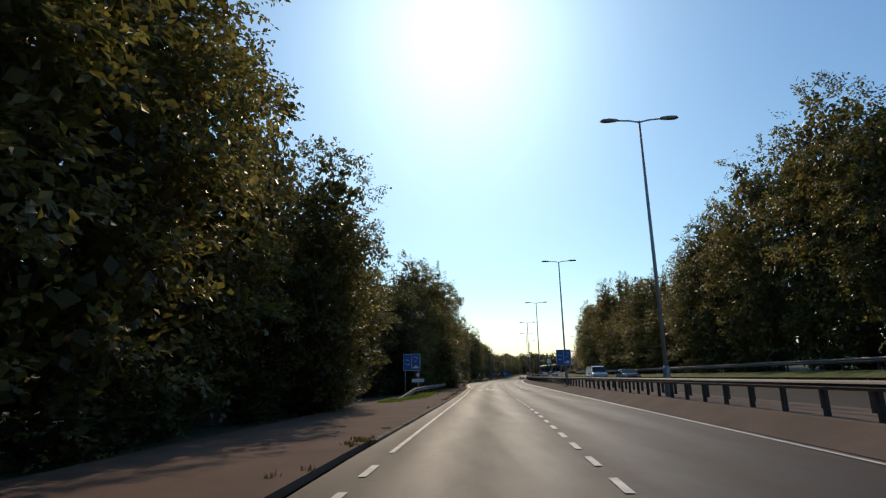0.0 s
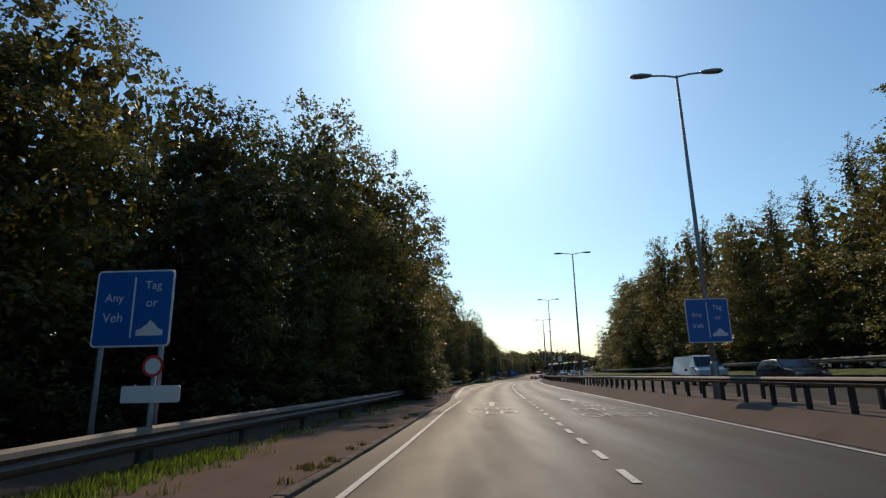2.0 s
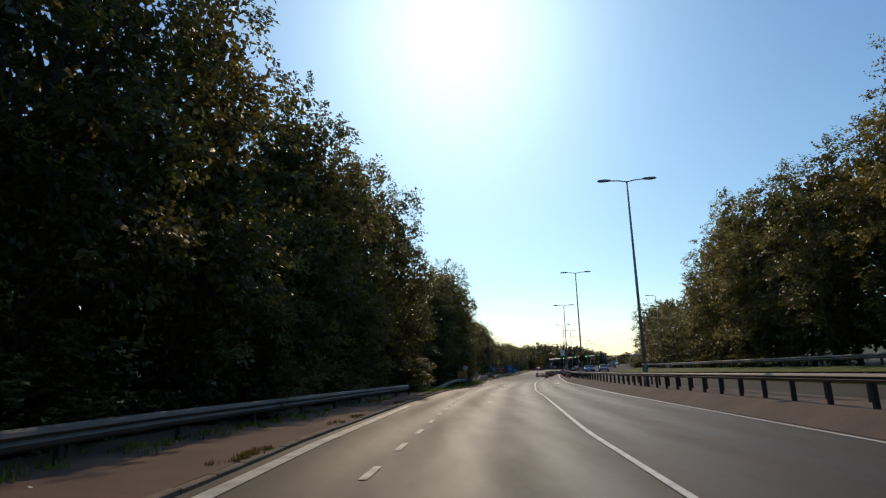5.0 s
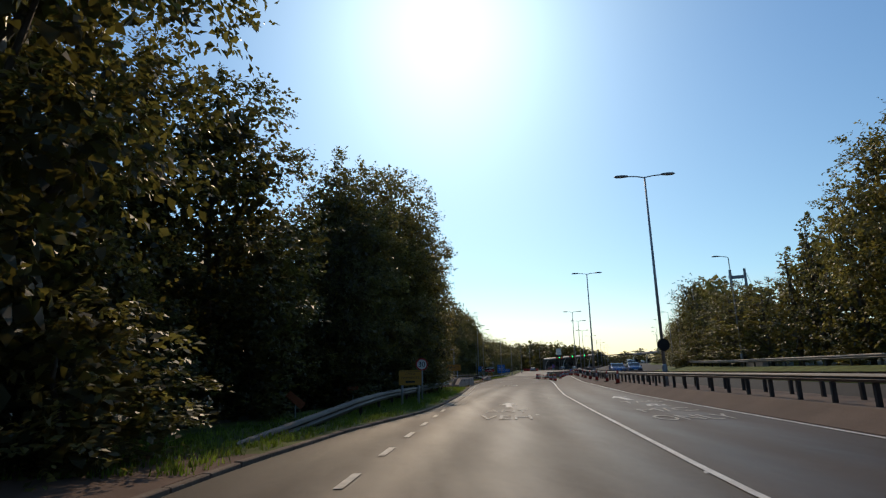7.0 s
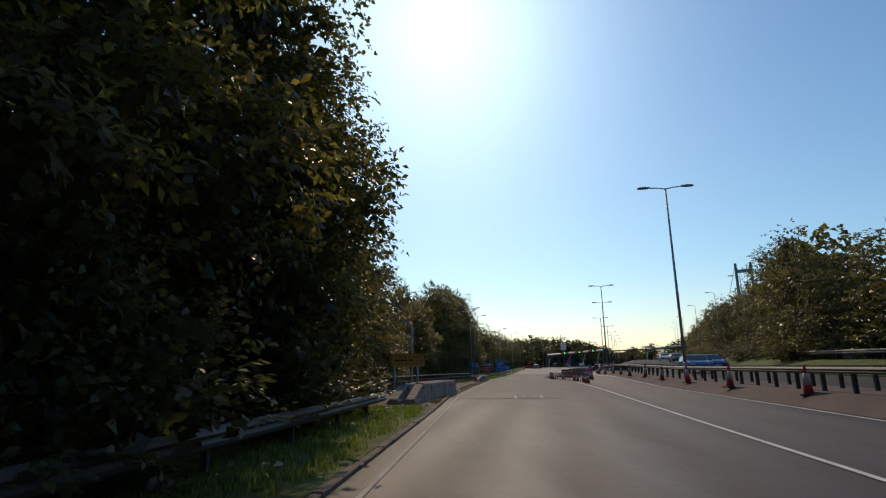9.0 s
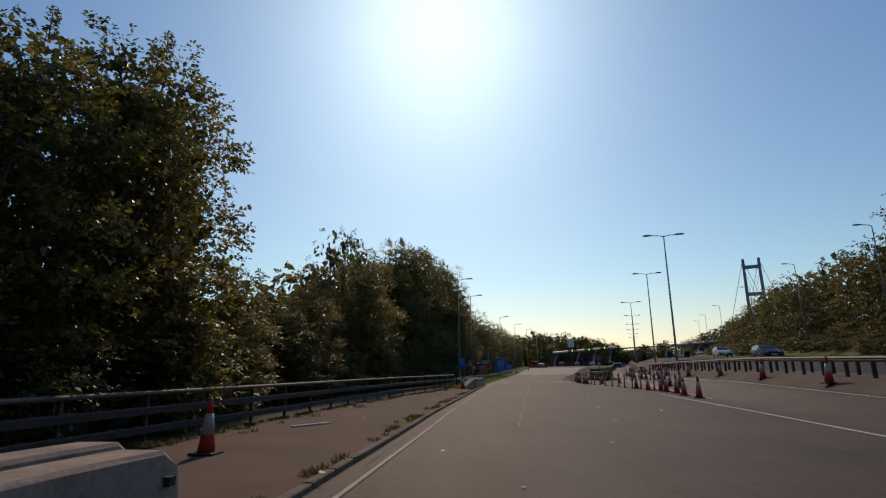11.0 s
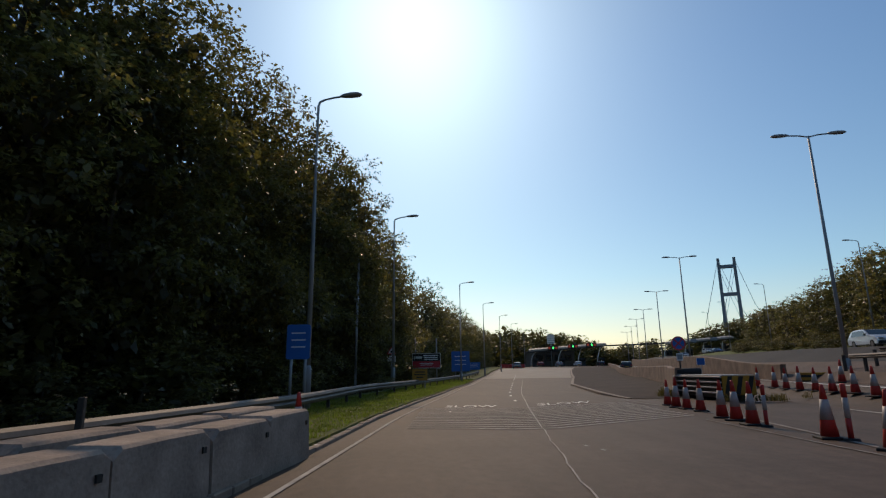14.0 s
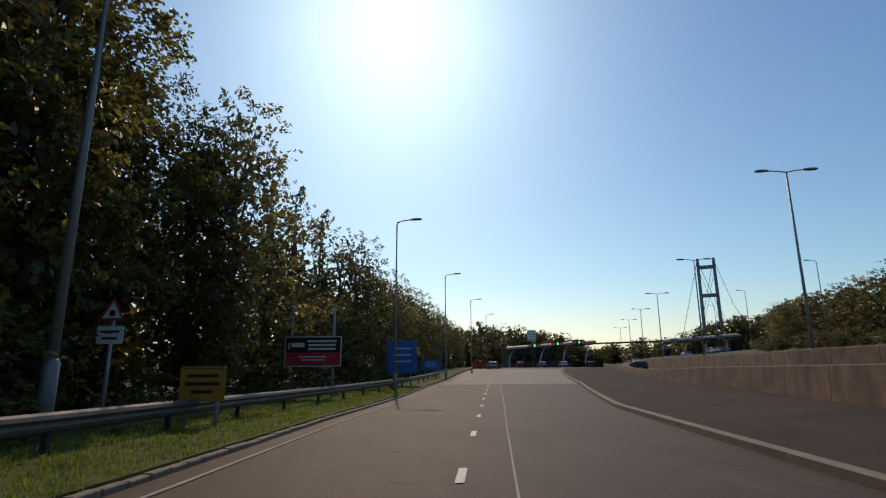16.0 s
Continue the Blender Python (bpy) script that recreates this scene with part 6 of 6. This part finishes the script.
# the wood beyond the far carriageway
TOPS_R = line((-40, 18), (40, 18), (52, 16.5), (66, 14.4), (90, 15.4), (110, 17.2), (130, 17.8), (150, 17.8), (158, 15.2), (166, 12.6), (175, 10.2), (190, 11.6), (198, 16), (212, 17), (226, 16), (240, 14), (255, 13.6), (270, 13.6), (286, 12), (300, 9.8), (345, 11), (400, 10))
y = 18.0
while y < 376:
    x = max(LAMPS(y) + 16.6 + rg.uniform(0, 1.5) + 9.5 * float(smooth01((y - 192) / 40)), 35.0 + 0.82 * (y - 238.7))
    h = TOPS_R(y) * rg.uniform(0.74, 0.92)
    if y < 150:
        plant(T[rg.randrange(5)], x, y, h * 1.22, 12.0, -1.5 + rg.uniform(-0.5, 0.5), rg.uniform(1.2, 1.48))
    else:
        plant(MID[rg.randrange(3)], x, y, h * 1.03, 12.0, -1.5 + rg.uniform(-0.5, 0.5), rg.uniform(1.0, 1.25))
    behind.append((x + 5, y + rg.uniform(1, 4), h * (1.2 if y < 150 else 1.05), 1.1))
    for k in range(0 if 160 < y < 178 else 1 if y < 190 else 2):
        plant(SH[rg.randrange(3)], x - 0.4 - 2.6 * k - (2.4 if y > 215 else 0), y + rg.uniform(-2, 2), rg.uniform(1.4, 2.4), 4.0, -1.5 + rg.uniform(-0.5, 0.5), 1.05)
    y += rg.uniform(4.4, 6.0)

# the far woods round the plaza, as one mass
spots = []
for k in range(60):
    x, y = rg.uniform(20, 64), rg.uniform(350, 470)
    if x < EDGE_L(min(y, 590)) - 9:
        spots.append((x, y, rg.uniform(8, 12), rg.uniform(0.9, 1.3)))
for k in range(70):
    x = 30 + 200 * k / 69 + rg.uniform(-3, 3)
    spots.append((x, 455 + rg.uniform(-18, 40), rg.uniform(11, 16) - 5 * float(smooth01((x - 90) / 60)), rg.uniform(1.2, 1.7)))
for k in range(80):
    x = 58 + 95 * k / 79 + rg.uniform(-3, 3)
    spots.append((x, 470 + rg.uniform(-10, 35), rg.uniform(15, 18.5) - 8.5 * float(smooth01((x - 102) / 38)), rg.uniform(1.2, 1.6)))
for k in range(60):
    x, y = rg.uniform(150, 330), rg.uniform(300, 520)
    if x > LAMPS(min(y, 590)) + 30:
        spots.append((x, y, rg.uniform(10, 14), rg.uniform(1.2, 1.6)))
spots.append((77.1, 445.5, 17.5, 2.0))
for k in range(15):
    x = 136 + 3.0 * k
    spots.append((x, 403 + rg.uniform(-5, 5), 7.6 + 3.4 * float(smooth01((x - 136) / 12)) + rg.uniform(-0.7, 0.5), 1.15))
co = []
for p in FAR:
    me = [c for c in p.children if c.name.startswith("crown")][0].data
    arr = np.empty(len(me.vertices) * 3)
    me.vertices.foreach_get("co", arr)
    co.append(arr.reshape(-1, 4, 3))
    for ob in (*p.children, p):
        bpy.data.objects.remove(ob)


def massed(spots, share=1):
    """Crowns of far trees at (x, y, height, width), as one array of blades; share: every how manieth blade."""
    out = []
    for x, y, h, w in spots:
        a = rg.uniform(0, 6.28)
        v = co[rg.randrange(2)][::share].reshape(-1, 3)
        out.append(np.stack([x + w * (v[:, 0] * math.cos(a) - v[:, 1] * math.sin(a)), y + w * (v[:, 0] * math.sin(a) + v[:, 1] * math.cos(a)), height(x, y) + v[:, 2] * h / 12], 1))
    return np.concatenate(out)


allv = massed(spots)
tagged(new("inner_woods", crown_mesh("inner_woods", massed(behind, 1), M_LEAF3)), "dark inner trees of the roadside woods", "woods", kind="stuff")
under = []
for k in range(110):
    y = -24 + 370 * k / 109
    x = KERB_L(y) - OFF(y) - 6.8 + rg.uniform(-0.6, 0.6)
    v, a = co[k % 2][::3].reshape(-1, 3), rg.uniform(0, 6.28)
    under.append(np.stack([x + 0.6 * (v[:, 0] * math.cos(a) - v[:, 1] * math.sin(a)), y + 0.6 * (v[:, 0] * math.sin(a) + v[:, 1] * math.cos(a)), height(x, y) - 0.2 + v[:, 2] * 0.36], 1))
under = np.concatenate(under)
tagged(new("undergrowth", crown_mesh("undergrowth", under, M_LEAF3)), "dark undergrowth filling the wood beside the road", "undergrowth", kind="stuff")
tagged(new("distant_woods", crown_mesh("distant_woods", allv, M_LEAF3)), "dark green woods on the rise beyond the toll plaza", "woods", kind="stuff")



# ---- grass and weeds ----
def tufts(name, label, spots, seed, blades, tall, mat):
    """Tufts of grass blades at (x, y, spread): one bent two-piece blade each."""
    rg = np.random.default_rng(seed)
    n = len(spots) * blades
    c = np.repeat(np.array(spots), blades, 0)
    px = c[:, 0] + rg.normal(size=n) * c[:, 2]
    py = c[:, 1] + rg.normal(size=n) * c[:, 2]
    pz = np.array([height(a, b) for a, b in spots_xy(spots)]).repeat(blades) + 0.05
    a = rg.uniform(0, 6.28, n)
    lean = rg.uniform(0.05, 0.5, n)
    hh = tall * rg.uniform(0.4, 1.25, n)
    w = 0.008 + 0.008 * rg.random(n)
    dx, dy = np.cos(a), np.sin(a)
    v = np.stack([np.stack([px - dy * w, py + dx * w, pz], 1), np.stack([px + dy * w, py - dx * w, pz], 1),
                  np.stack([px + dx * lean * hh * 0.4 + dy * w * 0.7, py + dy * lean * hh * 0.4 - dx * w * 0.7, pz + hh * 0.6], 1),
                  np.stack([px + dx * lean * hh, py + dy * lean * hh, pz + hh], 1)], 1).reshape(-1, 3)
    tagged(new(name, crown_mesh(name, v, mat)), label, "grass", kind="stuff")


def spots_xy(spots):
    return [(a, b) for a, b, _ in spots]


spots = []
for k in range(13000):
    y = 216 + 62 * rg.random() ** 1.25
    spots.append((KERB_L(y) - 0.22 - 3.6 * rg.random(), y, 0.06))
tufts("verge_grass", "sunlit tufted green grass on the verge", spots, 3, 8, 0.12, M_BLADE)
spots = []
for k in range(2400):
    y = 124 + 43 * rg.random()
    spots.append((KERB_L(y) - 0.3 - 3.2 * rg.random(), y, 0.07))
tufts("shaded_grass", "rough grass in the shade of roadside trees", spots, 4, 9, 0.13, M_BLADE)
spots = []
for k in range(700):
    y = 30 + 14 * rg.random() ** 1.2
    spots.append((RAIL_L(max(30, y)) + abs(rg.gauss(0.15, 0.4)) - (0.5 if y < 33 else 0), y, 0.1))
for k in range(300):
    y = 44 + 70 * rg.random()
    spots.append((RAIL_L(y) + rg.gauss(0.1, 0.3), y, 0.08))
tufts("rail_grass", "grass and weeds at the foot of the barrier", spots, 5, 12, 0.14, M_BLADE)
spots = []
for k in range(90):
    y0 = rg.choice((rg.uniform(8, 62), rg.uniform(70, 124), rg.uniform(168, 216), rg.uniform(168, 216)))
    for j in range(rg.choice((1, 2, 4, 9))):
        y = y0 + rg.gauss(0, 0.35)
        spots.append((KERB_L(y) - 0.16 - abs(rg.gauss(0, 0.16)), y, 0.05))
for k in range(220):
    y = rg.uniform(170, 216)
    spots.append((RAIL_L2(y) + abs(rg.gauss(0.1, 0.35)), y, 0.07))
tufts("kerb_weeds", "dry weeds along the back of the kerb", spots, 6, 22, 0.085, M_WEED)
spots = []
for k in range(90):
    y = rg.choice((rg.uniform(237.2, 240), rg.uniform(238, 300)))
    spots.append((WALL(y) - 0.3 - abs(rg.gauss(0, 0.25)), y, 0.07))
for k in range(60):
    spots.append((39.6 + rg.gauss(0, 0.9), 232.9 + rg.gauss(0, 0.3) + 4.5 * (rg.random() < 0.4), 0.08))
tufts("island_weeds", "weeds along the foot of the retaining wall", spots, 7, 12, 0.24, M_WEED)

# ---- kerb stones, last of the structure ----
kerb_run(12, 64, 0.915, M_KERB2, 0.05)
kerb_run(64, 165, 0.915, M_KERB2, 0.05)
kerb_run(165, 216, 0.915, M_KERB2, 0.03)
kerb_run(216, 300, 0.45, M_KERB, 0.04)
